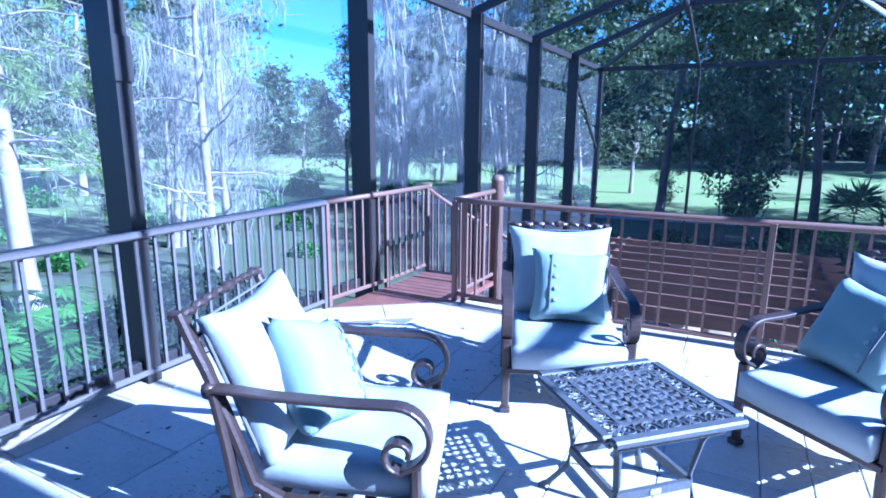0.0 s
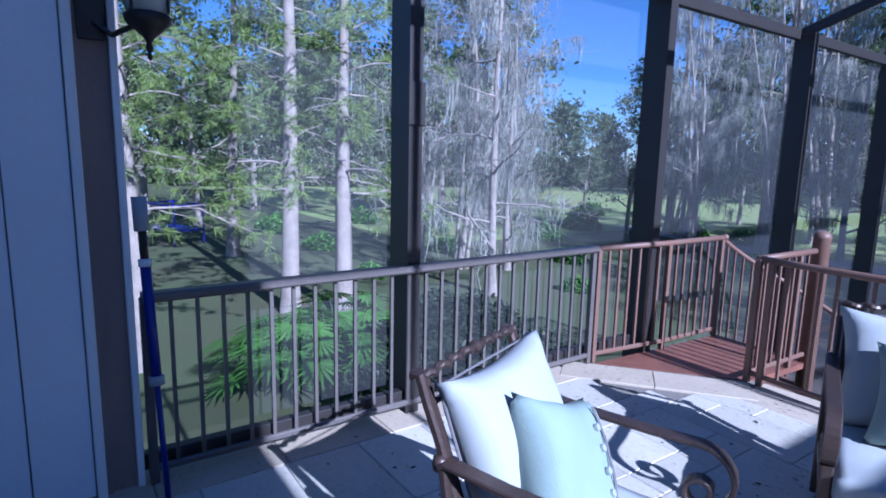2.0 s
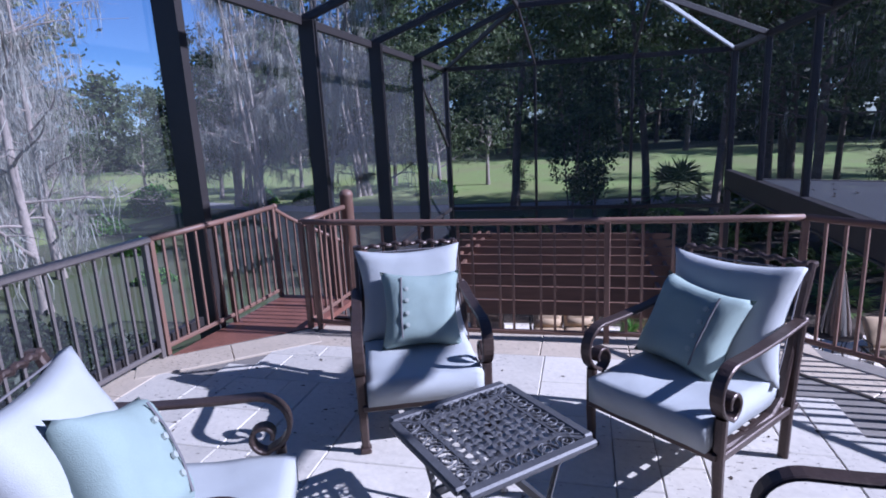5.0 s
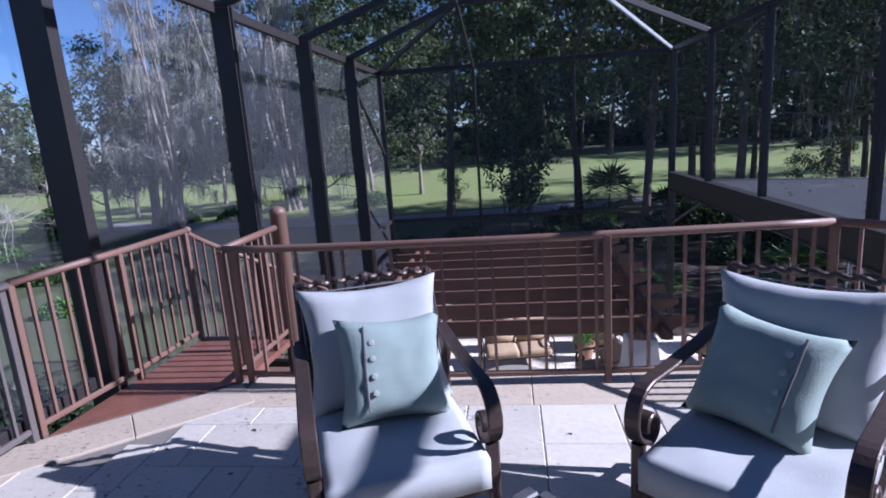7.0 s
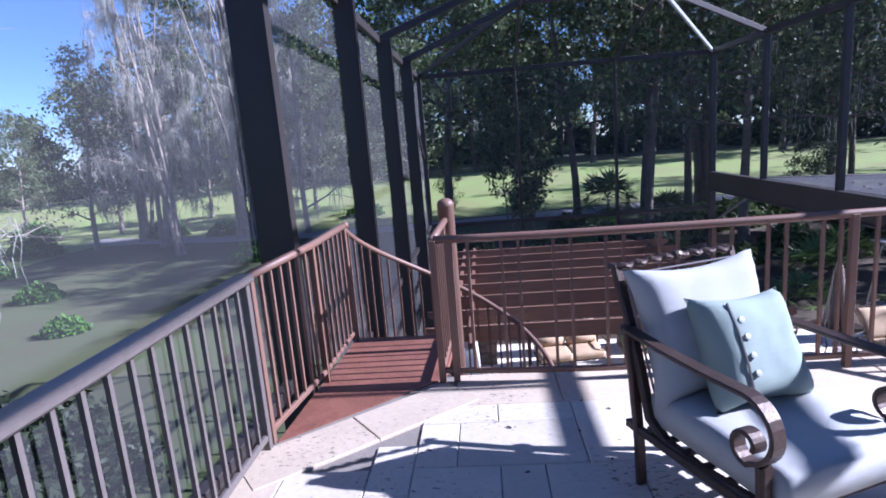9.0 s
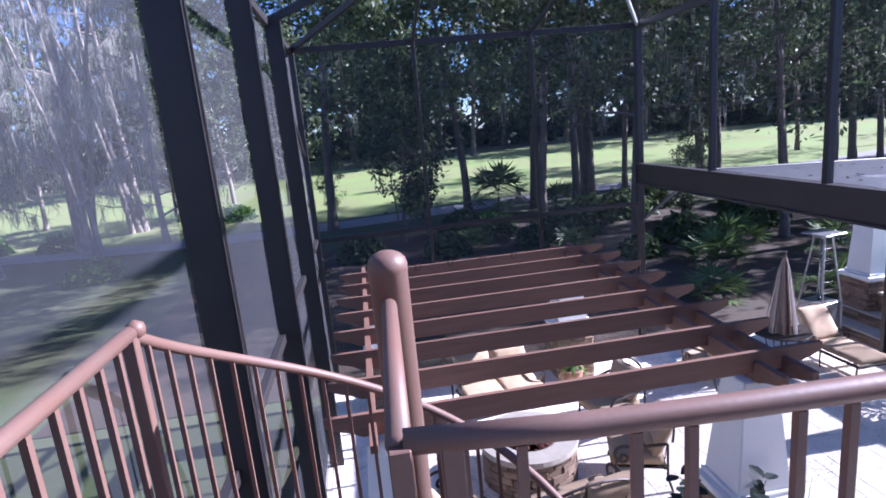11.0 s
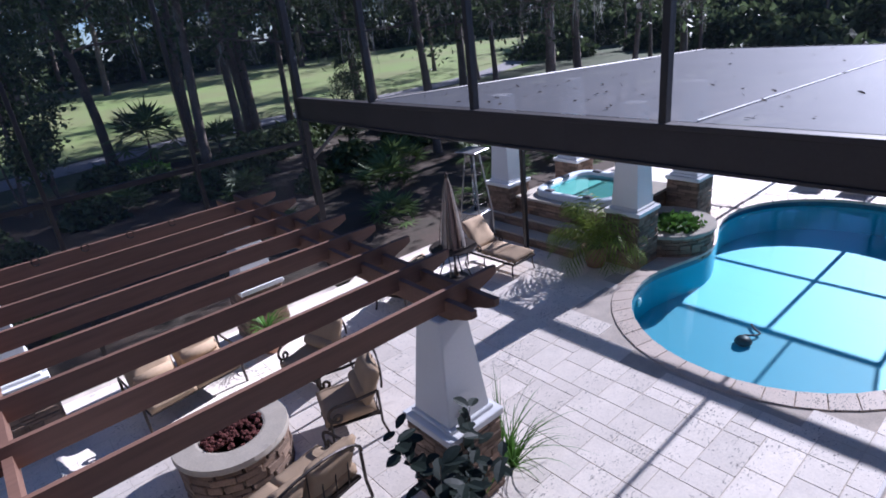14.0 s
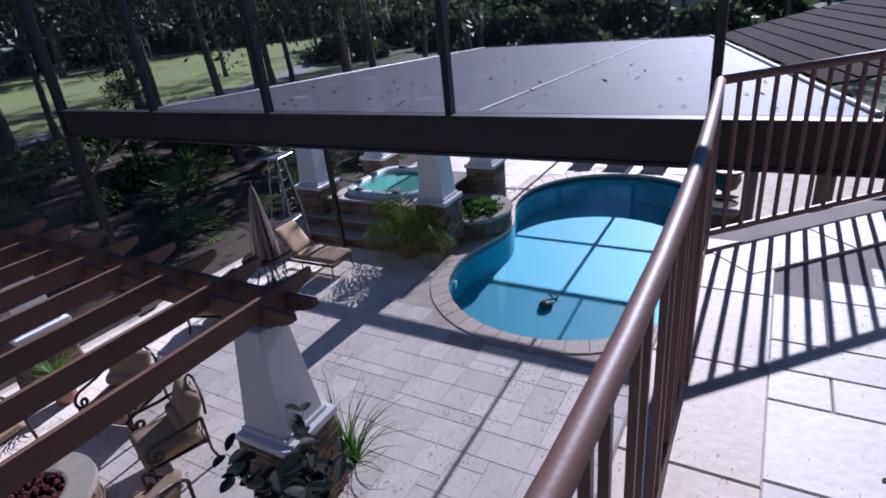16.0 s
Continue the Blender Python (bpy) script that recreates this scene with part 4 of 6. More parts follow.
def stone_mesh(w, t):
    key = (w, math.ceil(t * 50) / 50)
    if key not in STONES:
        w, t = key
        STONES[key] = mesh_of("stone", boxes((-w / 2, -0.03, -t / 2, w / 2, 0.03, t / 2), bevel=min(0.008, t / 5)), M_STONE)
    return STONES[key]


def column(x, y, z_top, label, base_h=0.95, base_w=0.66, lower=0.54, upper=0.34, stones=True, seed=1):
    """A white tapered column on a stone pier with a white cap."""
    c = thing("column", label, "column", None, "white tapered columns on stone piers")
    rng = random.Random(seed)
    if stones:
        stone_pier(c, x, y, PZ, base_w, base_h, rng)
    z = PZ + base_h
    part("cap", boxes((x - 0.37, y - 0.37, z, x + 0.37, y + 0.37, z + 0.08), bevel=0.008), M_WHITE, c, "white cap slab")
    part("plinth", boxes((x - lower / 2 - 0.03, y - lower / 2 - 0.03, z + 0.08, x + lower / 2 + 0.03, y + lower / 2 + 0.03, z + 0.13), bevel=0.01), M_WHITE, c)
    bm = bmesh.new()
    lo = [bm.verts.new((x + sx * lower / 2, y + sy * lower / 2, z + 0.13)) for sx, sy in ((-1, -1), (1, -1), (1, 1), (-1, 1))]
    hi = [bm.verts.new((x + sx * upper / 2, y + sy * upper / 2, z_top)) for sx, sy in ((-1, -1), (1, -1), (1, 1), (-1, 1))]
    bm.faces.new(lo)
    bm.faces.new(hi)
    for i in range(4):
        j = (i + 1) % 4
        bm.faces.new((lo[i], lo[j], hi[j], hi[i]))
    bmesh.ops.bevel(bm, geom=list(bm.edges), offset=0.008, segments=2, affect="EDGES")
    part("shaft", bm, M_WHITE, c, "white tapered shaft")
    return c


column(2.09, 8.96, PT - 0.30, "white tapered column on a stacked stone pier under the pergola", seed=3)
column(2.14, 13.95, PT - 0.30, "white tapered column on a stacked stone pier under the pergola", seed=4)
column(-1.35, 9.0, PT - 0.30, "white tapered column on a stacked stone pier under the pergola", seed=5)
column(-1.25, 13.75, PT - 0.30, "white tapered column on a stacked stone pier under the pergola", seed=6)

# ---- things on the patio ----
def round_stones(parent, cx, cy, r, z0, h, rng, a0=0.0, a1=math.tau, name="stone"):
    """Stacked stones round a circle or an arc."""
    z = z0
    while z < z0 + h - 0.01:
        t = min(rng.uniform(0.06, 0.11), z0 + h - z)
        a = a0 + rng.uniform(0, 0.1)
        while a < a1 - 0.02:
            w = rng.uniform(0.14, 0.3)
            o = new(name, stone_mesh(round(w * 25) / 25, t))
            o.matrix_basis = Matrix.Translation((cx, cy, z + t / 2)) @ Matrix.Rotation(a + w / r / 2 + math.pi / 2, 4, "Z") @ Matrix.Translation((0, -r + rng.uniform(0.0, 0.02), 0)) @ Matrix.Diagonal((1, 1, (t - 0.005) / (math.ceil(t * 50) / 50), 1))
            o.parent = parent
            a += (w + 0.006) / r
        z += t


def lumps(bm, rng, cx, cy, z, r, count, size):
    for _ in range(count):
        a, q = rng.uniform(0, math.tau), r * math.sqrt(rng.random())
        m = Matrix.Translation((cx + q * math.cos(a), cy + q * math.sin(a), z + rng.uniform(0, size))) @ Euler((rng.random() * 6, rng.random() * 6, 0)).to_matrix().to_4x4() @ Matrix.Diagonal((1, rng.uniform(0.6, 1), rng.uniform(0.5, 0.9), 1))
        bmesh.ops.create_icosphere(bm, subdivisions=1, radius=size * rng.uniform(0.6, 1.1), matrix=m)


rng = random.Random(8)
pit = thing("fire_pit", "round stone fire pit filled with red lava rock", "fire pit", pose(0.48, 11.1, PZ))
part("wall", lathe(bmesh.new(), [(0.58, 0), (0.58, 0.5)], 28), M_STONECAP, pit)
round_stones(pit, 0, 0, 0.60, 0.0, 0.5, rng)
bm = bmesh.new()
lathe(bm, [(0.37, 0.5), (0.655, 0.5), (0.66, 0.52), (0.65, 0.575), (0.40, 0.58), (0.37, 0.57), (0.36, 0.42)], 36)
part("cap_ring", bm, M_STONECAP, pit, "pale stone cap ring", smooth=False)
bm = bmesh.new()
lumps(bm, rng, 0, 0, 0.555, 0.36, 150, 0.038)
tagged(part("lava_rock", bm, M_LAVA, pit, "dark red lava rock"), kind="stuff")


def lounge_seat(at, label, seats, name, group):
    """Deep seat of scrolled dark iron with tan cushions; faces -y."""
    w = 0.66 * seats
    c = thing(name, label, "sofa" if seats > 1 else "armchair", at, group)
    for s in (-1, 1):
        x = s * (w / 2 + 0.05)
        arm = [(x, 0.36, 0.66), (x, 0.1, 0.62), (x, -0.16, 0.61)] + spiral((x, -0.16, 0.49), 0.12, 0.1, 90, 250, 10)[1:] + spiral((x, -0.17, 0.45), 0.065, 0.02, 250, 600, 16)[1:]
        part("arm", sweep(bmesh.new(), arm, flat(0.04, 0.022), up=(1, 0, 0)), M_IRON, c, "scrolled iron arm")
        part("leg", sweep(bmesh.new(), [(x, -0.3, 0.0), (x, -0.26, 0.15), (x, -0.25, 0.42)], flat(0.035, 0.03), up=(0, 1, 0)), M_IRON, c)
        part("leg", sweep(bmesh.new(), [(x, 0.42, 0.0), (x, 0.36, 0.2), (x, 0.36, 0.66)], flat(0.035, 0.03), up=(0, 1, 0)), M_IRON, c)
    n = 12
    hoop = [(w / 2 * math.cos(math.pi * k / n) * 1.04, 0.42 + 0.05 * math.sin(math.pi * k / n), 0.66 + 0.30 * math.sin(math.pi * k / n)) for k in range(n + 1)]
    part("back_hoop", tube(hoop, 0.016, 6, up=(0, 1, 0)), M_IRON, c, "arched iron back")
    for k in range(1, 4 * seats):
        x = -w / 2 + w * k / (4 * seats)
        part("back_bar", tube([(x, 0.36, 0.32), (x, 0.43, 0.66 + 0.27 * math.sqrt(max(0.0, 1 - (2 * x / w) ** 2)))], 0.008, 5, up=(0, 1, 0)), M_IRON, c)
    part("seat_frame", boxes((-w / 2, -0.3, 0.27, w / 2, -0.26, 0.31), (-w / 2, 0.32, 0.27, w / 2, 0.36, 0.31), (-w / 2, -0.26, 0.28, w / 2, 0.32, 0.295), bevel=0.003), M_IRON, c)
    for k in range(seats):
        x = -w / 2 + 0.66 * (k + 0.5)
        part("seat_cushion", cushion(0.64, 0.64, 0.16, 0.7, 10, k + 2.0), M_TAN, c, "tan seat cushion", smooth=True, at=pose(x, 0.0, 0.38, 3, 0, 0))
        part("back_cushion", cushion(0.62, 0.5, 0.2, 0.3, 10, k + 3.0), M_TAN, c, "tan back cushion", smooth=True, at=pose(x, 0.31, 0.66, 68, 0, 0))
        part("lumbar_roll", lathe(bmesh.new(), [(0.03, -0.27), (0.085, -0.25), (0.095, 0), (0.085, 0.25), (0.03, 0.27)], 12), M_TAN, c, "tan bolster", smooth=True, at=pose(x, 0.2, 0.56, 0, 90, 0))
    return c


def stand(x, y, turn):
    return pose(x, y, PZ, 0, 0, turn)


G = "tan lounge seats round the fire pit"
lounge_seat(stand(0.55, 13.0, 8), "dark iron loveseat with tan cushions behind the fire pit", 2, "loveseat", G)
lounge_seat(stand(0.55, 9.85, 190), "dark iron loveseat with tan cushions before the fire pit", 2, "loveseat", G)
lounge_seat(stand(1.8, 10.75, 250), "dark iron armchair with tan cushions beside the fire pit", 1, "lounge_chair", G)
lounge_seat(stand(2.0, 11.95, 285), "dark iron armchair with tan cushions beside the fire pit", 1, "lounge_chair", G)
lounge_seat(stand(-0.75, 10.2, 120), "dark iron armchair with tan cushions under the pergola", 1, "lounge_chair", G)
lounge_seat(stand(4.3, 12.9, 200), "dark iron armchair with tan cushions near the umbrella", 1, "lounge_chair", G)


def chaise(at, label):
    """A chaise longue: foot end at -y, raised back at +y."""
    c = thing("chaise_longue", label, "lounger", at, "tan chaises by the pool")
    part("frame", boxes((-0.32, -0.68, 0.27, -0.28, 0.62, 0.31), (0.28, -0.68, 0.27, 0.32, 0.62, 0.31), (-0.28, -0.68, 0.27, 0.28, -0.64, 0.31), (-0.28, 0.58, 0.27, 0.28, 0.62, 0.31), bevel=0.004), M_IRON, c)
    for x in (-0.29, 0.29):
        for y in (-0.62, 0.1, 0.56):
            part("leg", tube([(x, y, 0.28), (x * 1.04, y, 0.12), (x * 1.1, y - 0.03, 0.0)], 0.014, 6, up=(0, 1, 0)), M_IRON, c)
        arm = [(x * 1.08, 0.5, 0.5), (x * 1.08, 0.2, 0.5)] + spiral((x * 1.08, 0.2, 0.43), 0.07, 0.02, 90, 420, 14)[1:]
        part("arm", sweep(bmesh.new(), arm, flat(0.03, 0.018), up=(1, 0, 0)), M_IRON, c)
    part("back_frame", tube([(-0.28, 0.3, 0.36), (-0.28, 0.72, 0.86), (0, 0.76, 0.92), (0.28, 0.72, 0.86), (0.28, 0.3, 0.36)], 0.014, 6), M_IRON, c)
    part("foot_cushion", cushion(0.58, 0.47, 0.11, 0.6, 10, 1.5), M_TAN, c, "tan cushion", smooth=True, at=pose(0, -0.43, 0.36))
    part("seat_cushion", cushion(0.58, 0.47, 0.11, 0.6, 10, 2.5), M_TAN, c, "tan cushion", smooth=True, at=pose(0, 0.06, 0.36))
    part("back_cushion", cushion(0.58, 0.62, 0.12, 0.5, 10, 3.5), M_TAN, c, "tan back cushion", smooth=True, at=pose(0, 0.49, 0.63, 52, 0, 0))
    return c


chaise(stand(6.5, 12.55, 2), "dark iron chaise longue with striped tan cushions")


def dark_lounger(at):
    c = thing("sun_lounger", "dark sling sun lounger at the far pool edge", "lounger", at, "dark loungers beyond the pool")
    part("frame", boxes((-0.3, -0.85, 0.26, -0.26, 0.85, 0.3), (0.26, -0.85, 0.26, 0.3, 0.85, 0.3), bevel=0.005), M_IRON, c)
    part("sling", boxes((-0.26, -0.83, 0.275, 0.26, 0.3, 0.287)), M_CUSH_DARK, c)
    part("back_sling", boxes((-0.26, 0.0, -0.006, 0.26, 0.65, 0.006)), M_CUSH_DARK, c, at=pose(0, 0.3, 0.285, 35, 0, 0))
    for x in (-0.28, 0.28):
        for y in (-0.7, 0.6):
            part("leg", boxes((x - 0.015, y - 0.015, 0, x + 0.015, y + 0.015, 0.26)), M_IRON, c)
    return c


dark = dark_lounger(stand(14.9, 9.5, -90))
for y in (8.55, 7.6):
    copy_thing(dark, stand(14.9, y, -90))

# closed market umbrella over a round table
umb = thing("closed_umbrella", "closed tan and brown striped market umbrella", "umbrella", stand(5.58, 12.8, 0))
part("pole", tube([(0, 0, 0.05), (0, 0, 2.06)], 0.02, 8, up=(0, 1, 0)), M_IRON, umb)
part("finial", lathe(bmesh.new(), [(0.008, 2.04), (0.03, 2.07), (0.022, 2.1), (0.004, 2.13)], 10), M_IRON, umb)
part("base", lathe(bmesh.new(), [(0.25, 0), (0.25, 0.04), (0.06, 0.08), (0.03, 0.25)], 18), M_IRON, umb)
cols = (M_UMB, mat("umbrella_stripe", (0.24, 0.19, 0.17), 0.85, var=0.2))
for k in range(16):
    a0, a1 = math.tau * k / 16, math.tau * (k + 1) / 16
    bm = bmesh.new()
    rows = []
    for z, r in ((2.03, 0.035), (1.8, 0.10), (1.4, 0.165), (0.98, 0.24), (0.66, 0.27)):
        d = 0.35 if k % 2 else 0.0
        rows.append([bm.verts.new((r * (1 - d * f) * math.cos(a), r * (1 - d * f) * math.sin(a), z - 0.02 * (k % 3))) for a, f in ((a0, 0.5), ((a0 + a1) / 2, 0.0 if not k % 2 else 1.0), (a1, 0.5))])
    for p, q in zip(rows, rows[1:]):
        for i in range(2):
            bm.faces.new((p[i], p[i + 1], q[i + 1], q[i]))
    bmesh.ops.solidify(bm, geom=bm.faces[:], thickness=0.004)
    part("fold", bm, cols[(k // 2) % 2], umb)
side = thing("round_table", "round dark iron patio table under the umbrella", "table", stand(5.55, 12.78, 0))
part("tabletop", lathe(bmesh.new(), [(0.06, 0.68), (0.45, 0.68), (0.46, 0.69), (0.45, 0.705), (0.06, 0.705)], 28), M_IRON, side)
for k in range(4):
    a = math.tau * k / 4 + 0.5
    part("leg", tube([(0.3 * math.cos(a), 0.3 * math.sin(a), 0.68), (0.22 * math.cos(a), 0.22 * math.sin(a), 0.35), (0.36 * math.cos(a), 0.36 * math.sin(a), 0.0)], 0.016, 6), M_IRON, side)

# pyramid patio heater
h = thing("patio_heater", "steel pyramid patio heater with glass tube", "heater", stand(7.15, 13.75, 10))
part("base_box", boxes((-0.24, -0.24, 0.03, 0.24, 0.24, 0.75), bevel=0.01), M_STEEL, h)
for sx in (-1, 1):
    for sy in (-1, 1):
        part("leg", sweep(bmesh.new(), [(sx * 0.26, sy * 0.26, 0.0), (sx * 0.24, sy * 0.24, 0.75), (sx * 0.1, sy * 0.1, 2.02)], flat(0.03, 0.03), up=(0, 1, 0)), M_STEEL, h)
part("hood", boxes((-0.26, -0.26, 2.06, 0.26, 0.26, 2.085), (-0.13, -0.13, 2.0, 0.13, 0.13, 2.06), bevel=0.006), M_STEEL, h)
glass = mat("heater_glass", (0.55, 0.58, 0.6), 0.08, var=0.05, bump=0)
glass.node_tree.nodes["Principled BSDF"].inputs["Transmission Weight"].default_value = 0.9
part("glass_tube", tube([(0, 0, 0.75), (0, 0, 2.0)], 0.05, 12, up=(0, 1, 0)), glass, h, "clear glass tube", smooth=True)
for k in range(5):
    z = 0.95 + 0.21 * k
    w = 0.225 - 0.115 * (z - 0.75) / 1.27
    part("guard_wire", tube([(-w, -w, z), (w, -w, z), (w, w, z), (-w, w, z), (-w, -w, z)], 0.0025, 4), M_IRON, h, "thin wire guard")

# ---- raised spa with steps ----
spa = thing("spa_platform", "raised stone spa platform with travertine steps", "spa", kind="structure")
part("step", boxes((7.62, 11.55, PZ, 8.05, 14.3, PZ + 0.2), bevel=0.012), M_STONECAP, spa)
part("step", boxes((8.0, 11.3, PZ, 8.35, 14.3, PZ + 0.42), bevel=0.012), M_STONECAP, spa)
part("body", boxes((8.3, 11.15, PZ, 10.6, 13.6, PZ + 0.74), bevel=0.01), M_STONE, spa)
part("ledge", boxes((8.25, 11.1, PZ + 0.74, 10.65, 13.65, PZ + 0.80), bevel=0.012), M_STONECAP, spa)
rng = random.Random(31)
for (xa, ya), (xb, yb), z0, hh in (((7.61, 14.3), (7.61, 11.55), PZ, 0.17), ((7.99, 14.3), (7.99, 11.3), PZ + 0.2, 0.19), ((8.29, 13.6), (8.29, 11.15), PZ + 0.42, 0.31), ((8.3, 11.14), (10.6, 11.14), PZ, 0.72)):
    length = math.hypot(xb - xa, yb - ya)
    z = z0
    while z < z0 + hh - 0.01:
        t = min(rng.uniform(0.07, 0.11), z0 + hh - z)
        p = 0.0
        while p < length - 0.05:
            w = min(rng.uniform(0.18, 0.4), length - p)
            o = new("stone", stone_mesh(max(0.08, round(w * 25) / 25), t))
            ang = math.atan2(yb - ya, xb - xa)
            o.matrix_basis = Matrix.Translation((xa + (xb - xa) * (p + w / 2) / length, ya + (yb - ya) * (p + w / 2) / length, z + t / 2)) @ Matrix.Rotation(ang, 4, "Z") @ Matrix.Translation((0, rng.uniform(-0.005, 0.012), 0)) @ Matrix.Diagonal((1, 0.6, (t - 0.005) / (math.ceil(t * 50) / 50), 1))
            o.parent = spa
            p += w
        z += t
tub = thing("hot_tub", "square acrylic hot tub with turquoise water", "hot tub", pose(9.45, 12.4, PZ + 0.80))
R = 1.0
bm = bmesh.new()
prof = [(1.0, 0.0), (1.0, 0.10), (0.97, 0.13), (0.86, 0.13), (0.82, 0.10), (0.74, -0.15), (0.7, -0.3)]
loops = []
for r, z in prof:
    loops.append([bm.verts.new((R * r * math.copysign(abs(math.cos(a)) ** 0.45, math.cos(a)), R * r * math.copysign(abs(math.sin(a)) ** 0.45, math.sin(a)), z)) for a in [math.tau * k / 40 + 0.01 for k in range(40)]])
for a, b in zip(loops, loops[1:]):
    for i in range(40):
        bm.faces.new((a[i], a[(i + 1) % 40], b[(i + 1) % 40], b[i]))
bm.faces.new(loops[-1])
part("shell", bm, M_SPA, tub, smooth=True)
bm = bmesh.new()
bm.faces.new([bm.verts.new((v[0] * 0.8, v[1] * 0.8, 0.06)) for v in [(math.copysign(abs(math.cos(a)) ** 0.45, math.cos(a)), math.copysign(abs(math.sin(a)) ** 0.45, math.sin(a))) for a in [math.tau * k / 40 + 0.01 for k in range(40)]]])
part("water", upward(bm), M_SPAWATER, tub, "turquoise water").visible_shadow = False
for x, y in ((-0.86, -0.5), (-0.86, 0.5), (0.86, 0.45), (0.2, 0.87), (-0.4, 0.87), (0.86, -0.3)):
    part("headrest", cushion(0.2, 0.12, 0.06, 0.4, 6, x), M_CUSH_DARK, tub, "dark headrest pad", smooth=True, at=pose(x, y, 0.14, 0, 0, 90 if abs(x) > 0.8 else 0))

for i, (x, y) in enumerate(((8.4, 13.95), (10.75, 13.85), (8.2, 10.65), (10.62, 10.75))):
    column(x, y, -0.3, "white tapered column on a stone pier beside the spa", base_h=1.02, seed=20 + i)

# ---- stone planters at the pool edge ----
def stone_planter(label, x, y, r, hh, seed, a0=0.0, a1=math.tau):
    p = thing("stone_planter", label, "planter", pose(x, y, PZ))
    part("body", lathe(bmesh.new(), [(r - 0.04, -0.12), (r - 0.04, hh - 0.07)], 26), M_STONE, p)
    part("footing", lathe(bmesh.new(), [(r - 0.035, -POOL_DEEP), (r - 0.035, -0.12)], 26), M_POOL, p, "blue plaster footing in the water")
    round_stones(p, 0, 0, r - 0.02, -0.12, hh + 0.05, random.Random(seed), a0, a1)
    part("cap_ring", lathe(bmesh.new(), [(r * 0.6, hh - 0.07), (r + 0.04, hh - 0.07), (r + 0.045, hh - 0.02), (r + 0.03, hh), (r * 0.62, hh), (r * 0.6, hh - 0.08)], 30), M_STONECAP, p, "travertine cap ring")
    part("soil", lathe(bmesh.new(), [(0.01, hh - 0.06), (r * 0.61, hh - 0.06), (r * 0.61, hh - 0.03), (0.01, hh - 0.02)], 20), M_MULCH, p)
    return p


stone_planter("raised round stone planter at the pool waist", 9.4, 10.55, 0.85, 0.45, 51)
stone_planter("low round stone planter at the pool edge", 8.35, 5.55, 0.48, 0.42, 52)
stone_planter("low round stone planter at the pool edge", 10.9, 5.75, 0.48, 0.42, 53)


def strap_plant(name, label, at, seed, count, length, width, leaf, spread=0.9, curve=0.9, category="plant"):
    """Long arching strap leaves from one crown."""
    rng = random.Random(seed)
    t = thing(name, label, category, at)
    q = []
    for k in range(count):
        a, e = k * 2.39996 + rng.uniform(-0.3, 0.3), rng.uniform(0.5, 1.45) * spread + 0.1
        d = Vector((math.cos(a) * math.cos(e), math.sin(a) * math.cos(e), math.sin(e)))
        s = Vector((-math.sin(a), math.cos(a), 0))
        ln = length * rng.uniform(0.6, 1.1)
        pts, p = [], Vector((0, 0, 0))
        for i in range(6):
            pts.append(p.copy())
            p = p + d * ln / 5
            d = (d + Vector((0, 0, -curve * 0.3 * (1 + 0.3 * i) * rng.uniform(0.7, 1.2)))).normalized()
        for i in range(5):
            w0, w1 = width * (1 - i / 5.0), width * (1 - (i + 1) / 5.0) + 0.001
            q.append((pts[i] - s * w0, pts[i] + s * w0, pts[i + 1] + s * w1, pts[i + 1] - s * w1))
    o = new("foliage", quads_mesh("foliage", q, leaf))
    o.parent = t
    return t


def feather_palm(name, label, at, seed, fronds, length):
    """A potted palm with feathered arching fronds."""
    rng = random.Random(seed)
    t = thing(name, label, "palm", at)
    q, st = [], []
    for k in range(fronds):
        a, e = k * 2.39996, rng.uniform(0.55, 1.45)
        d = Vector((math.cos(a) * math.cos(e), math.sin(a) * math.cos(e), math.sin(e)))
        s = Vector((-math.sin(a), math.cos(a), 0))
        p, ribs = Vector((0, 0, 0)), []
        n = 12
        for i in range(n + 1):
            ribs.append((p.copy(), 0.012 * (1 - i / (n + 1)) + 0.002))
            if i > 2:
                for sg in (-1, 1):
                    w = (s * sg * 0.8 + d * 0.6 + Vector((0, 0, -0.35))).normalized()
                    ll = length * 0.30 * math.sin(math.pi * (i - 1.5) / n) + 0.06
                    c = d * 0.014
                    tip = p + w * ll + Vector((0, 0, -0.06))
                    q.append((p - c, p + w * ll * 0.5 - c * 1.2, tip, p + w * ll * 0.5 + c * 1.2))
            p = p + d * length / n
            d = (d + Vector((0, 0, -0.10 - 0.02 * i * rng.uniform(0.5, 1.3)))).normalized()
        st.append(ribs)
    o = new("stem", tubes_mesh("stem", st, M_LEAFY, 4))
    o.parent = t
    o = new("foliage", quads_mesh("foliage", q, M_LEAFY))
    o.parent = t
    return t


def pot(label, x, y, r, hh, z=PZ, material=None):
    p = thing("plant_pot", label, "pot", pose(x, y, z))
    part("body", lathe(bmesh.new(), [(r * 0.68, 0), (r * 0.8, hh * 0.3), (r * 0.98, hh * 0.8), (r * 0.95, hh * 0.9)], 20), material or M_TERRA, p, smooth=True)
    part("lip", lathe(bmesh.new(), [(r * 0.98, hh * 0.88), (r * 1.08, hh * 0.9), (r * 1.08, hh), (r * 0.9, hh), (r * 0.88, hh * 0.92)], 20), material or M_TERRA, p)
    part("soil", lathe(bmesh.new(), [(0.01, hh * 0.86), (r * 0.9, hh * 0.86), (r * 0.88, hh * 0.93), (0.01, hh * 0.94)], 16), M_MULCH, p)
    return p


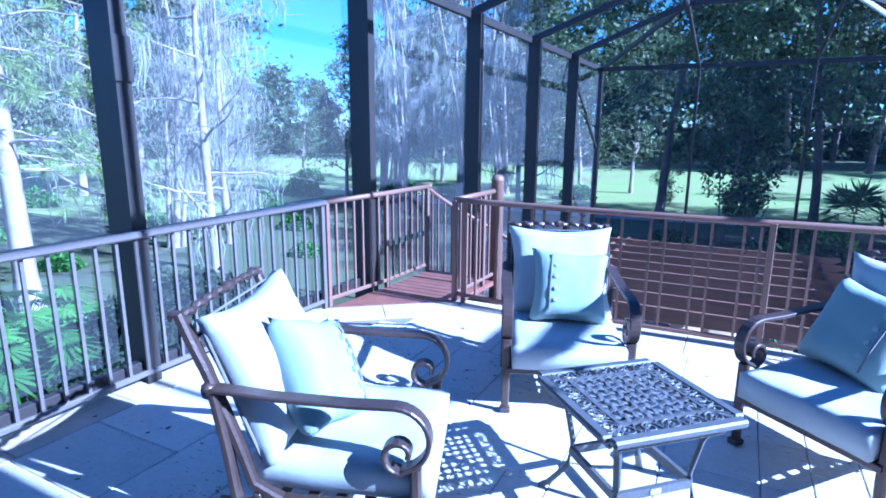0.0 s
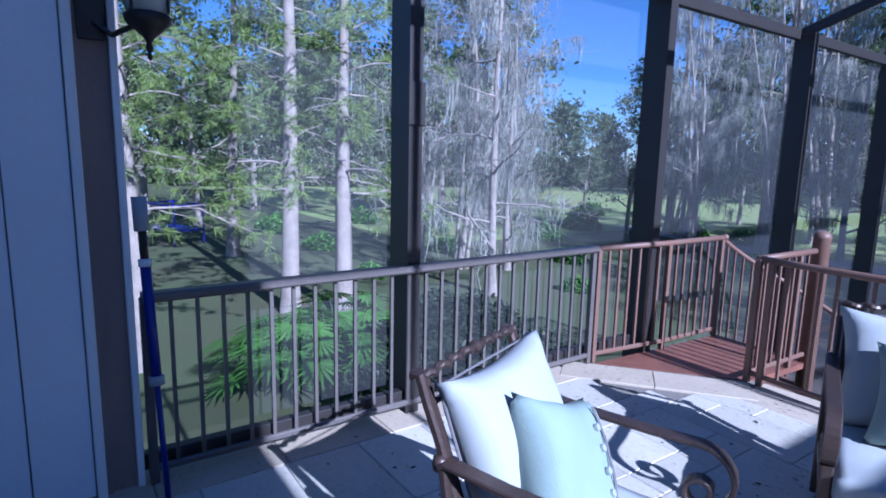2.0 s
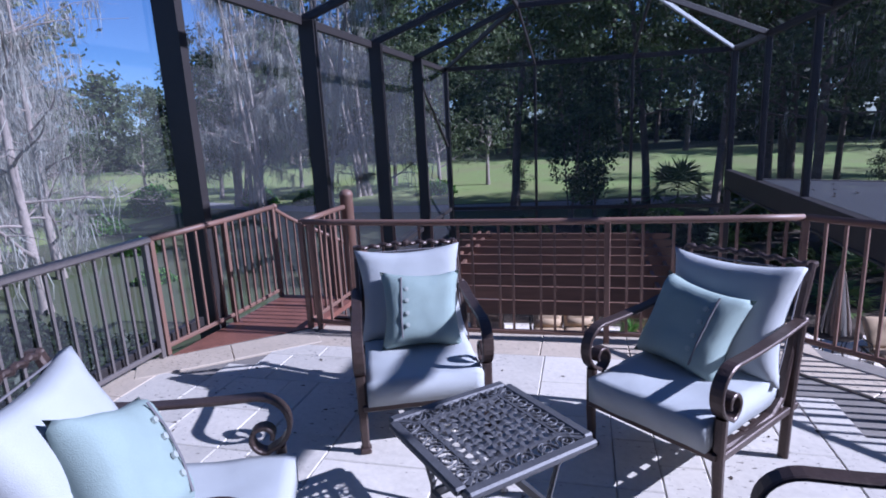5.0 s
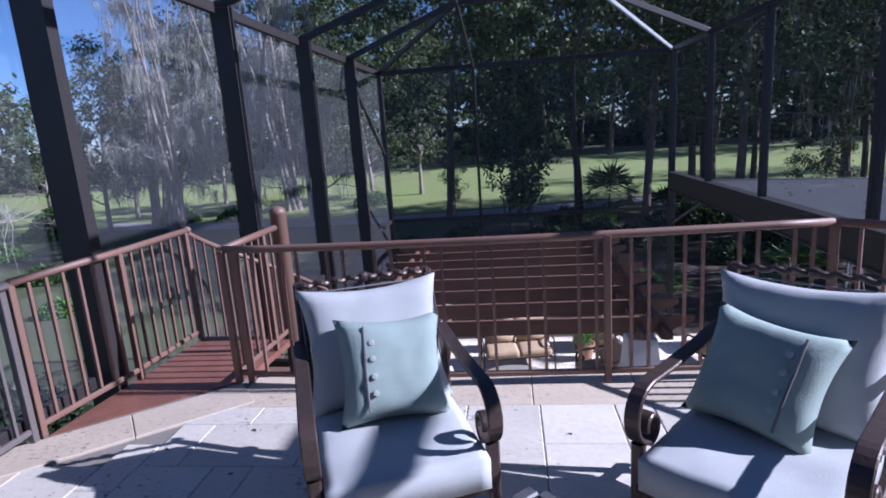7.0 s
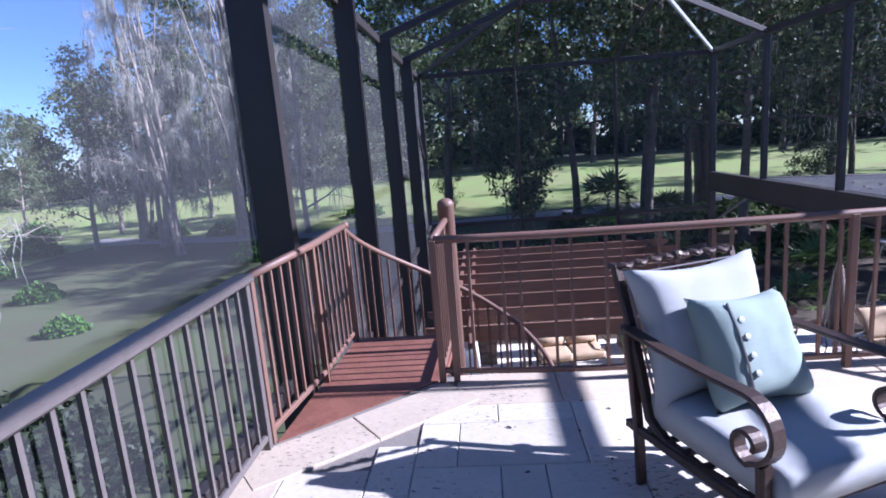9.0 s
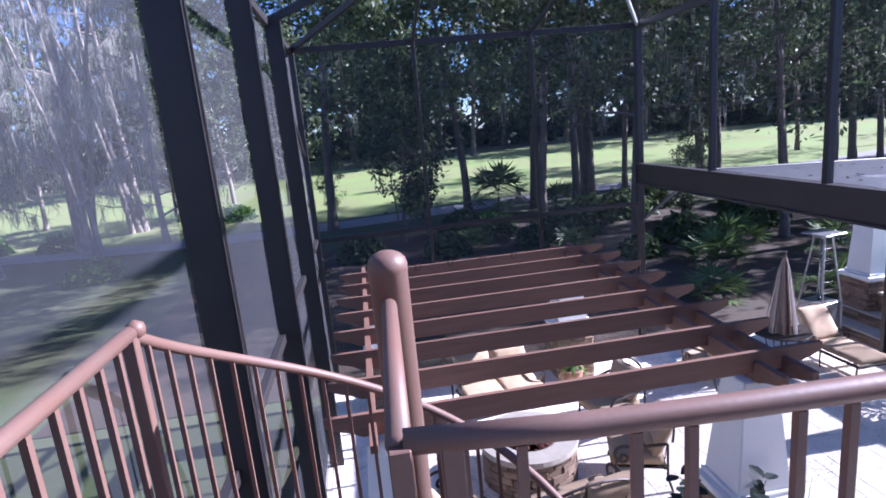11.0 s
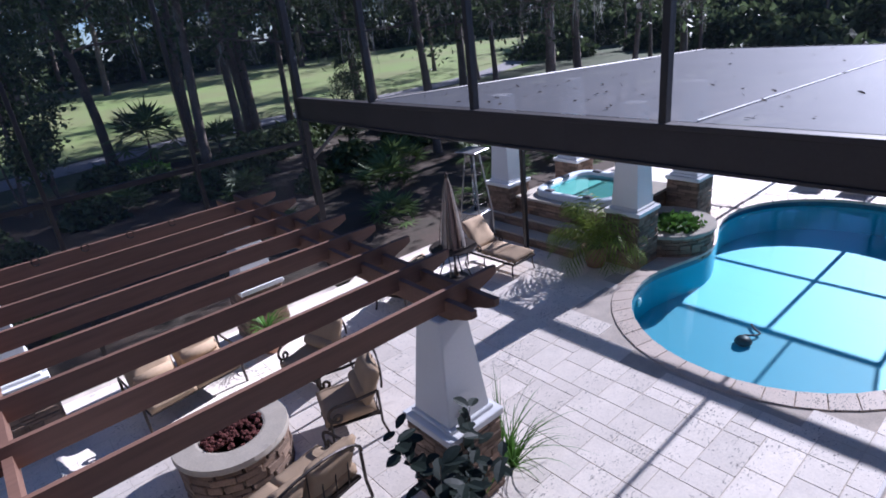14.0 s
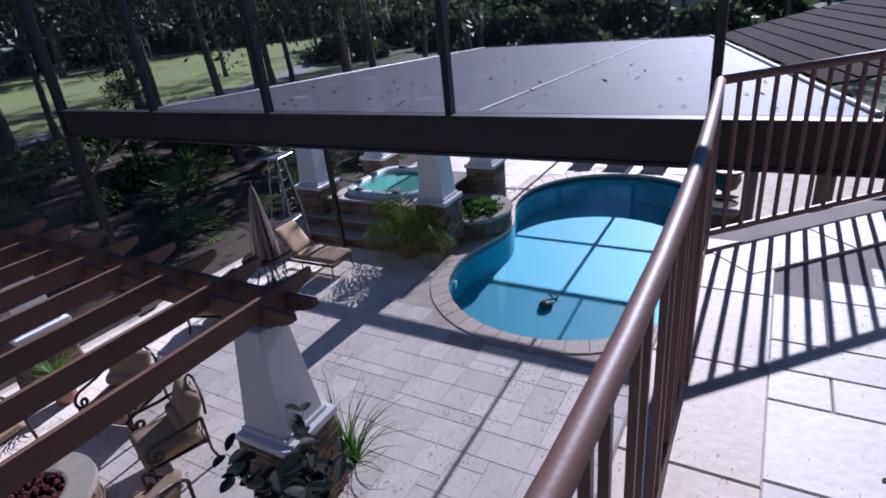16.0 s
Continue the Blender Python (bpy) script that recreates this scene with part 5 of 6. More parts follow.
pot("brown clay pot holding a palm beside the spa steps", 7.62, 11.05, 0.24, 0.42)
pot("clay pot of grasses beside a spa column", 11.35, 10.9, 0.22, 0.4)
pot("large dark pot holding a rubber plant", 1.62, 8.42, 0.26, 0.5, PZ, M_IRON)
pot("clay pot of bright leaves by the far pier", 1.95, 13.3, 0.18, 0.35)
pot("pot with yellow-green leaves below the stair", -0.1, 8.1, 0.2, 0.36)

# ---- small things on the terrace ----
pole = thing("pool_pole", "dark blue telescopic pool pole leaning by the wall", "pole")
a, b = Vector((-1.98, 1.60, 0.0)), Vector((-2.15, 1.575, 1.36))
part("lower_tube", tube([a, a.lerp(b, 0.42)], 0.013, 8, up=(0, 1, 0)), M_BLUE, pole, smooth=True)
part("upper_tube", tube([a.lerp(b, 0.40), a.lerp(b, 0.78)], 0.023, 10, up=(0, 1, 0)), M_BLUE, pole, smooth=True)
part("clamp", tube([a.lerp(b, 0.385), a.lerp(b, 0.40), a.lerp(b, 0.415)], 0.033, 10, up=(0, 1, 0)), M_GREYPLASTIC, pole, "grey clamp", smooth=True)
part("collar", tube([a.lerp(b, 0.775), a.lerp(b, 0.80)], 0.028, 10, up=(0, 1, 0)), M_WHITE, pole, "white collar", smooth=True)
part("inner_tube", tube([a.lerp(b, 0.79), a.lerp(b, 0.90)], 0.018, 10, up=(0, 1, 0)), M_IRON, pole, smooth=True)
part("head", tube([a.lerp(b, 0.89), a.lerp(b, 1.0)], 0.032, 10, up=(0, 1, 0)), M_GREYPLASTIC, pole, "grey plastic head", smooth=True)

sc = thing("wall_lantern", "dark bronze wall lantern with pointed finial", "lamp", pose(-1.98, 1.63, 2.02))
part("finial", lathe(bmesh.new(), [(0.003, -0.10), (0.010, -0.085), (0.006, -0.07), (0.016, -0.05), (0.010, -0.03), (0.022, -0.01), (0.055, 0.02), (0.085, 0.045), (0.09, 0.07), (0.08, 0.08)], 14), M_IRON, sc, "turned bronze finial", smooth=True)
part("cage", boxes((-0.07, -0.07, 0.08, -0.06, -0.06, 0.36), (0.06, -0.07, 0.08, 0.07, -0.06, 0.36), (-0.07, 0.06, 0.08, -0.06, 0.07, 0.36), (0.06, 0.06, 0.08, 0.07, 0.07, 0.36), (-0.08, -0.08, 0.36, 0.08, 0.08, 0.38)), M_IRON, sc)
frosted = mat("frosted_glass", (0.62, 0.60, 0.52), 0.35, var=0.12, scale=20, fine=70, bump=0.1)
frosted.node_tree.nodes["Principled BSDF"].inputs["Transmission Weight"].default_value = 0.4
part("glass", lathe(bmesh.new(), [(0.05, 0.075), (0.078, 0.085), (0.092, 0.15), (0.088, 0.25), (0.062, 0.34), (0.05, 0.355)], 18), frosted, sc, "ribbed milky glass body", smooth=True)
part("arm", tube([(-0.15, -0.18, 0.05), (-0.1, -0.12, 0.0), (-0.03, -0.04, 0.04), (0, 0, 0.06)], 0.012, 6), M_IRON, sc)
part("wall_plate", boxes((-0.165, -0.24, -0.02, -0.145, -0.14, 0.2), bevel=0.004), M_IRON, sc)
br = thing("post_bracket", "dark metal bracket on a cage post", "bracket", pose(CL + 0.08, 3.0, 1.86))
part("plate", boxes((0.0, -0.055, -0.12, 0.012, 0.055, 0.12), bevel=0.003), M_POST, br)

# litter on the low roof and the terrace
rng = random.Random(77)


def dry_leaf_mesh(k):
    r = random.Random(k)
    bm = bmesh.new()
    v = [bm.verts.new((0.5 * math.cos(a) * q, 0.32 * math.sin(a) * q, 0.18 * r.random())) for a, q in ((0, 1), (0.8, 0.8), (1.9, 0.9), (3.14, 1), (4.2, 0.8), (5.4, 0.9))]
    c = bm.verts.new((0, 0, 0))
    for i in range(6):
        bm.faces.new((v[i], v[(i + 1) % 6], c))
    return mesh_of("dry_leaf", bm, M_DRYLEAF)


LEAFS = [dry_leaf_mesh(k) for k in range(4)]
for i in range(110):
    x = CR + 0.3 + 5.5 * rng.random() ** 1.6
    y = rng.uniform(4.5, 12.2)
    if i > 80:
        x, y = rng.uniform(4.5, 13.5), rng.uniform(7, 12)
    o = new("dry_leaf", rng.choice(LEAFS))
    o.matrix_basis = pose(x, y, low_z(x) + 0.012, rng.uniform(-20, 20), rng.uniform(-20, 20), rng.uniform(0, 360)) @ Matrix.Scale(rng.uniform(0.035, 0.085), 4)
    o.parent = lowroof
for i in range(60):
    o = new("dry_leaf", rng.choice(LEAFS))
    x, y = rng.uniform(-2.1, 2.2), rng.uniform(2.2, 5.0)
    o.matrix_basis = pose(x, y, 0.001, 0, 0, rng.uniform(0, 360)) @ Matrix.Scale(rng.uniform(0.015, 0.035), 4)
    tagged(o, "small curled dry leaf on the terrace floor", "leaf", "fallen leaves")

# pool fittings
cl = thing("pool_cleaner", "small dark pool cleaner on the pool floor", "pool cleaner", pose(7.75, 8.3, PZ - POOL_DEEP))
part("body", lathe(bmesh.new(), [(0.1, 0), (0.14, 0.05), (0.1, 0.12), (0.03, 0.14)], 12), M_IRON, cl, smooth=True)
part("hose", tube([(0.1 * k, 0.12 * math.sin(k * 1.3), 0.05) for k in range(7)], 0.018, 6), M_IRON, cl)

lamp_plate = thing("pool_light", "white pool lamp plate on the pool wall", "pool lamp", pose(7.39, 9.985, PZ - 0.36, 90, 0, 10))
part("plate", lathe(bmesh.new(), [(0.09, 0.0), (0.09, 0.02), (0.07, 0.03), (0.02, 0.034)], 16), M_WHITE, lamp_plate, smooth=True)

urn = thing("garden_urn", "dark stone urn with a spiky plant beside the pool", "urn", stand(11.95, 5.75, 0))
part("foot", lathe(bmesh.new(), [(0.2, 0.0), (0.2, 0.06), (0.1, 0.12), (0.08, 0.3)], 16), M_IRON, urn, smooth=True)
part("bowl", lathe(bmesh.new(), [(0.08, 0.3), (0.2, 0.38), (0.27, 0.55), (0.25, 0.7), (0.31, 0.76), (0.28, 0.78), (0.05, 0.72)], 18), M_IRON, urn, smooth=True)

# neighbouring house wing and far building
wing = thing("house_wing", "house wing with brown shingle roof beside the pool", "house")
part("wall", boxes((8.0, 0.9, PZ, 15.4, 1.2, 0.85)), M_STUCCO, wing)
rows = 16
for k in range(rows):
    u0, u1 = k / rows, (k + 1) / rows
    eave_a, eave_b, top_a, top_b = Vector((6.2, 4.62, 0.2)), Vector((15.2, 6.5, -0.16)), Vector((6.2, 0.7, 1.1)), Vector((15.6, 1.0, 1.05))
    p = [eave_a.lerp(top_a, u0), eave_b.lerp(top_b, u0), eave_b.lerp(top_b, u1), eave_a.lerp(top_a, u1)]
    up = Vector((0, 0, 0.018))
    bm = bmesh.new()
    lo = [bm.verts.new(q - up) for q in p]
    hi = [bm.verts.new(q + (up if i < 2 else Vector())) for i, q in enumerate(p)]
    bm.faces.new(hi)
    bm.faces.new(lo)
    for i in range(4):
        j = (i + 1) % 4
        bm.faces.new((lo[i], lo[j], hi[j], hi[i]))
    part("shingle_course", bm, M_SHINGLE, wing)
for x, y in ((6.6, 4.6), (10.6, 5.4), (14.8, 6.2)):
    part("porch_post", boxes((x - 0.09, y - 0.22, PZ, x + 0.09, y - 0.04, 0.02 - 0.035 * (x - 6.6)), bevel=0.006), M_STUCCO, wing)
far = thing("far_house", "pale low house far across the lawn", "house")
part("wall", boxes((72, 13.5, PZ - 0.5, 78, 18.5, -1.7)), M_SIDING, far)
bm = bmesh.new()
v = [bm.verts.new(p) for p in ((71.4, 13, -1.7), (78.6, 13, -1.7), (78.6, 19, -1.7), (71.4, 19, -1.7), (75, 15, -0.4), (75, 17, -0.4))]
for f in ((0, 1, 4), (1, 2, 5, 4), (2, 3, 5), (3, 0, 4, 5), (0, 3, 2, 1)):
    bm.faces.new([v[i] for i in f])
part("roof", bm, M_SHINGLE, far, "grey shingle roof")

# a blue-framed play set across the lawn
ps = thing("play_set", "blue metal play frame far across the lawn", "play frame", pose(-36, 7.2, ground_height(-36, 7.2), 0, 0, 20))
for x in (-1.6, 1.6):
    for y in (-0.9, 0.9):
        part("post", tube([(x, y, 0), (x, y, 2.3)], 0.05, 6, up=(0, 1, 0)), M_BLUE, ps)
part("top_bar", tube([(-1.6, -0.9, 2.3), (1.6, -0.9, 2.3), (1.6, 0.9, 2.3), (-1.6, 0.9, 2.3), (-1.6, -0.9, 2.3)], 0.05, 6), M_BLUE, ps)
part("platform", boxes((-1.6, -0.9, 0.8, 1.6, 0.9, 0.9)), M_BLUE, ps)

# ---- trees and planting ----
def tubes_mesh(name, branches, material, sides=6):
    """One mesh of many tapered limbs: each a list of (point, radius)."""
    v, f = [], []
    for br in branches:
        k = len(v)
        for i, (p, r) in enumerate(br):
            d = (br[min(i + 1, len(br) - 1)][0] - br[max(i - 1, 0)][0]).normalized()
            s = d.cross(Vector((0.31, 0.87, 0.12))).normalized()
            u = s.cross(d)
            n = sides if br[0][1] > 0.03 else 3
            for q in range(n):
                a = math.tau * q / n
                v.append(p + (s * math.cos(a) + u * math.sin(a)) * r)
        for i in range(len(br) - 1):
            for q in range(n):
                a, b = k + i * n + q, k + i * n + (q + 1) % n
                f.append((a, b, b + n, a + n))
    me = bpy.data.meshes.new(name)
    me.from_pydata(v, [], f)
    me.materials.append(material)
    me.shade_smooth()
    return me


def quads_mesh(name, quads, material):
    """Leaves: one small face each, all in one mesh."""
    a = np.array(quads, dtype=float)
    me = bpy.data.meshes.new(name)
    me.from_pydata(a.reshape(-1, 3).tolist(), [], np.arange(len(a) * a.shape[1]).reshape(-1, a.shape[1]).tolist())
    for m in material if isinstance(material, (list, tuple)) else (material,):
        me.materials.append(m)
    return me


def limb(rng, start, way, length, r, segs, wander, lift=0.0, droop=0.0):
    pts, p, d = [], Vector(start), Vector(way).normalized()
    for i in range(segs + 1):
        pts.append((p.copy(), max(r * (1 - i / (segs + 0.6)), 0.004)))
        d = (d + Vector((rng.gauss(0, wander), rng.gauss(0, wander), rng.gauss(0, wander) + lift - droop * i / segs))).normalized()
        p = p + d * (length / segs)
    return pts


def leaf_quads(rng, centre, spread, count, size, long=1.6, flatten=1.0):
    out = []
    for _ in range(count):
        c = Vector(centre) + Vector((rng.gauss(0, spread), rng.gauss(0, spread), rng.gauss(0, spread * 0.7)))
        a = Vector((rng.gauss(0, 1), rng.gauss(0, 1), rng.gauss(0, flatten))).normalized()
        b = a.cross(Vector((rng.gauss(0, 1), rng.gauss(0, 1), rng.gauss(0, 1)))).normalized()
        s = size * rng.uniform(0.6, 1.3)
        a, b = a * s * long * 0.5, b * s * 0.5
        out.append((c - a, c - b * 0.8, c + a, c + b * 0.8))
    return out


def moss_quads(rng, p, length):
    """A drape of thin hanging strands round one spot."""
    out = []
    for _ in range(rng.randint(4, 9)):
        top = Vector(p) + Vector((rng.gauss(0, 0.13), rng.gauss(0, 0.13), rng.gauss(0, 0.05)))
        a = rng.uniform(0, math.pi)
        x = Vector((math.cos(a), math.sin(a), 0))
        ln, w, n = length * rng.uniform(0.25, 1.0), rng.uniform(0.008, 0.026), 3
        prev, pw = top, w * 0.6
        for i in range(1, n + 1):
            q = top + Vector((rng.gauss(0, 0.05) * i, rng.gauss(0, 0.05) * i, -ln * i / n))
            nw = w * (1.15 - i / n)
            out.append((prev + x * pw, prev - x * pw, q - x * nw, q + x * nw))
            prev, pw = q, nw
    return out


def tuft_quads(rng, p, way, count, length):
    """A brush of long needles at the end of a twig."""
    out = []
    for _ in range(count):
        d = (Vector(way).normalized() * 0.7 + Vector((rng.gauss(0, 0.55), rng.gauss(0, 0.55), rng.gauss(0, 0.5)))).normalized()
        base = Vector(p) - Vector(way).normalized() * rng.uniform(0, 0.22)
        s = d.cross(Vector((rng.gauss(0, 1), rng.gauss(0, 1), rng.gauss(0, 1)))).normalized() * 0.014
        tip = base + d * length * rng.uniform(0.7, 1.1) + Vector((0, 0, -0.04))
        out.append((base - s, base + s, tip + s * 0.4, tip - s * 0.4))
    return out


def tree(name, label, seed, height, radius, bark, leaf, bare=0.3, limbs=16, leaves=5000, leaf_size=0.26, spread=0.55, moss=0, twigs=4, lean=0.02, limb_len=0.33, lift=0.02, droop=0.0, forks=1, long=1.6, sprays=0, tufts=0, rise=0.35, stout=1.0):
    """A tree with wandering trunk, limbs, twigs, fine sprays, a leafy or needled crown and hanging moss."""
    rng = random.Random(seed)
    t = thing(name, label, "tree")
    brs, tips, ends = [], [], []
    for fk in range(forks):
        way = (rng.gauss(0, lean + 0.1 * (forks > 1)), rng.gauss(0, lean + 0.1 * (forks > 1)), 1)
        trunk = limb(rng, (0.25 * fk * rng.uniform(-1, 1), 0.25 * fk * rng.uniform(-1, 1), -0.3), way, height + 0.3, radius * (1 - 0.2 * fk), 14, lean)
        trunk[0] = (trunk[0][0], trunk[0][1] * 1.35)
        brs.append(trunk)
        for k in range(limbs // forks):
            u = bare + (1 - bare) * (k + rng.random()) / (limbs // forks)
            i = min(int(u * 14), 13)
            p = trunk[i][0].lerp(trunk[i + 1][0], u * 14 - i)
            a = k * 2.4 + rng.uniform(-0.5, 0.5)
            ln = height * limb_len * (1.15 - 0.75 * u) * rng.uniform(0.6, 1.3)
            b = limb(rng, p, (math.cos(a), math.sin(a), rise + rng.uniform(-0.35, 0.35)), ln, trunk[i][1] * rng.uniform(0.26, 0.45) * stout, 7, 0.16, lift, droop)
            brs.append(b)
            for q in range(twigs):
                j = rng.randint(1, 6)
                w = b[j][0] - b[j - 1][0]
                w = w.normalized() + Vector((rng.gauss(0, 0.7), rng.gauss(0, 0.7), rng.gauss(0, 0.5)))
                tw = limb(rng, b[j][0], w, ln * rng.uniform(0.2, 0.5), max(b[j][1] * 0.55, 0.008), 5, 0.24, lift, droop * 1.5)
                brs.append(tw)
                tips += [tw[3][0], tw[5][0]]
                ends += [(tw[5][0], tw[5][0] - tw[4][0]), (tw[3][0], tw[3][0] - tw[2][0])]
                for _ in range(sprays):
                    g = rng.randint(1, 5)
                    v = (tw[g][0] - tw[g - 1][0]).normalized() + Vector((rng.gauss(0, 0.8), rng.gauss(0, 0.8), rng.gauss(0, 0.6)))
                    brs.append(limb(rng, tw[g][0], v, ln * rng.uniform(0.08, 0.2), 0.007, 4, 0.3, lift, droop))
            tips += [b[5][0], b[7][0]]
            ends.append((b[7][0], b[7][0] - b[6][0]))
        tips.append(trunk[-1][0])
    tr = new("trunk", tubes_mesh("trunk", brs, bark))
    tr.parent = t
    if tufts:
        q = []
        for p, w in ends:
            q += tuft_quads(rng, p, w, tufts, leaf_size)
        c = new("crown", quads_mesh("crown", q, leaf))
        c.parent = t
    elif leaves:
        q = []
        per = max(1, leaves // len(tips))
        for p in tips:
            q += leaf_quads(rng, p, spread * rng.uniform(0.5, 1.3), int(per * rng.uniform(0.2, 1.9)), leaf_size, long)
        c = new("crown", quads_mesh("crown", q, leaf))
        c.parent = t
    if moss:
        q = []
        spots = [p for b in brs[1:] for p, r in b[1:] if r > 0.006]
        for _ in range(moss):
            q += moss_quads(rng, rng.choice(spots), rng.uniform(0.3, 1.0) ** 2 * 2.6)
        c = new("hanging_moss", quads_mesh("hanging_moss", q, M_MOSS))
        c.parent = t
        tagged(c, "grey hanging moss strands", "", "", "stuff")
    return t


def place(ob, spots, seed, s0=0.85, s1=1.2):
    """Stands a tree at the first spot and copies of it at the others."""
    rng = random.Random(seed)
    for i, s in enumerate(spots):
        x, y = s[0], s[1]
        k = (s[2] if len(s) > 2 else 1.0) * rng.uniform(s0, s1)
        m = pose(x, y, ground_height(x, y) - 0.05, 0, 0, rng.uniform(0, 360))
        if i == 0:
            ob.matrix_basis = m @ Matrix.Scale(k, 4)
        else:
            o = copy_thing(ob, m)
            o.scale = (k, k, k)


# name, label, seed, height, radius, bark, leaf, bare, limbs, leaves, leaf size, spread, moss, twigs, lean, limb length, lift, droop, forks
moss_a = tree("cypress_tree", "bare pale cypress draped with grey hanging moss", 11, 15, 0.18, M_BARKPALE, M_MOSS, 0.12, 26, 0, 0.13, 0.5, 260, 6, 0.03, 0.28, 0.03, sprays=4)
moss_b = tree("cypress_tree", "forked pale bare tree with moss and fine twigs", 12, 20, 0.24, M_BARKPALE, M_MOSS, 0.15, 27, 0, 0.12, 0.5, 520, 6, 0.03, 0.26, 0.02, 0.05, 3, sprays=3)
pine = tree("pine_tree", "tall pine with pale scaly trunk and wispy crown", 13, 22, 0.36, M_BARKPALE, M_LEAFP, 0.2, 40, 0, 0.34, 0.42, 0, 7, 0.012, 0.2, 0.0, 0.16, 1, tufts=28, rise=0.15, stout=0.5)
oak_a = tree("oak_tree", "tall dark evergreen oak with hanging moss", 14, 22, 0.3, M_BARK, M_LEAF, 0.28, 28, 8500, 0.2, 0.5, 90, 5, 0.03, 0.36, 0.01)
oak_b = tree("oak_tree", "tall slender dark evergreen tree", 15, 24, 0.22, M_BARK, M_LEAF, 0.3, 28, 7000, 0.21, 0.5, 60, 5, 0.02, 0.25, 0.01)
grey_oak = tree("oak_tree", "grey-green oak heavy with hanging moss", 18, 21, 0.3, M_BARKPALE, M_LEAFG, 0.16, 30, 6000, 0.25, 0.55, 90, 5, 0.03, 0.3, 0.01, 0.04)
slim = tree("slim_tree", "slender young evergreen with small leaves from the ground", 16, 9, 0.07, M_BARK, M_LEAF, 0.1, 22, 4000, 0.15, 0.33, 0, 4, 0.03, 0.2, 0.06, 0, 3)
wood_tree = tree("wood_tree", "dark leafy tree in the wood beyond the fairway", 19, 22, 0.26, M_BARK, M_LEAF, 0.26, 20, 3800, 0.38, 0.85, 30, 4, 0.03, 0.3, 0.01)

place(pine, [(-18.2, 7.9, 1.0), (-17.2, 9.5, 0.9), (-14.6, 2.9, 0.75), (-25, 3.5), (-30, 9)], 1, 0.95, 1.05)
place(moss_a, [(-16.2, 15.4, 0.95), (-23, 22, 1.0), (-25, 17.5, 1.1), (-33, 31, 0.9), (-30, 45), (-12.5, 38, 1.05), (-27, 24, 1.0), (-20, 19.5, 0.9)], 2)
place(moss_b, [(-21.5, 36.5, 1.05), (-21.5, 17.6, 0.8), (-16, 44, 1.1), (-40, 28, 0.8), (-18.6, 33, 0.9), (-17.0, 38, 1.0), (-25, 40, 0.9), (-14.5, 34, 0.8)], 3)
place(oak_a, [(4.5, 35.8, 0.95), (11.8, 36.4), (9.9, 26.4, 0.9), (-3.2, 36.5, 0.85), (20.5, 38.5, 0.95), (19, 21, 0.8), (25, 24, 0.9), (17, 27, 0.8), (23, 31, 0.8), (33, 40, 0.9), (45, 39, 0.8), (36, 24, 0.8)], 4)
place(oak_b, [(8.3, 35.5), (12.0, 36.2), (10.4, 34.5), (15.0, 38.0), (7.0, 30.0, 0.8), (13.5, 22.5, 0.6), (16, 18.6, 0.55), (21, 18.5, 0.6), (28, 19, 0.6), (20, 36, 0.9), (29, 34, 0.85), (37, 50, 0.8), (48, 48, 0.8), (55, 40, 0.8), (46, 32, 0.8), (56, 28, 0.8), (62, 20, 0.8), (42, 12, 0.62), (46, 19, 0.7), (50, 5, 0.7), (56, 13, 0.8), (41, 3, 0.6)], 5)
place(slim, [(0.3, 30.4), (1.6, 31.5, 0.9), (12.5, 27.5, 0.5), (-3.5, 41, 0.5), (17.5, 34, 0.6)], 6)
# the grey wood across the lawn, with one low stretch
wood_rng = random.Random(9)
spots = []
for k in range(21):
    az = -100 + 4.6 * k
    low = -49 < az < -37
    r = wood_rng.uniform(44, 62) if not low else 66
    if -37 < az < -17 and k % 2:
        continue
    spots.append((r * math.sin(radians(az)), r * math.cos(radians(az)), 0.5 if low else 0.6 if az > -37 else wood_rng.uniform(0.95, 1.25)))
place(grey_oak, spots, 8, 0.95, 1.05)
# the dark wood beyond the fairway
place(wood_tree, [(-52 + 7.2 * k, 80 + 8 * math.sin(k * 1.9 + 1), 1.15) for k in range(2, 24)] + [(-30 + 14 * k, 94 + 4 * math.sin(k * 2.3), 1.1) for k in range(9)], 10)
# a dense far wood closes the horizon
far_spots = []
for k in range(46):
    a = radians(-112 + 4.6 * k)
    r = 118 + 14 * math.sin(k * 3.7)
    low = -49 < -112 + 4.6 * k < -37
    far_spots.append((r * math.sin(a), r * math.cos(a), 0.7 if low else 1.1))
place(tree("far_tree", "dark far tree at the wood's edge", 17, 18, 0.3, M_BARK, M_LEAF, 0.12, 18, 2600, 0.8, 1.5, 0, 2, 0.03, 0.36, 0.0), far_spots, 7)


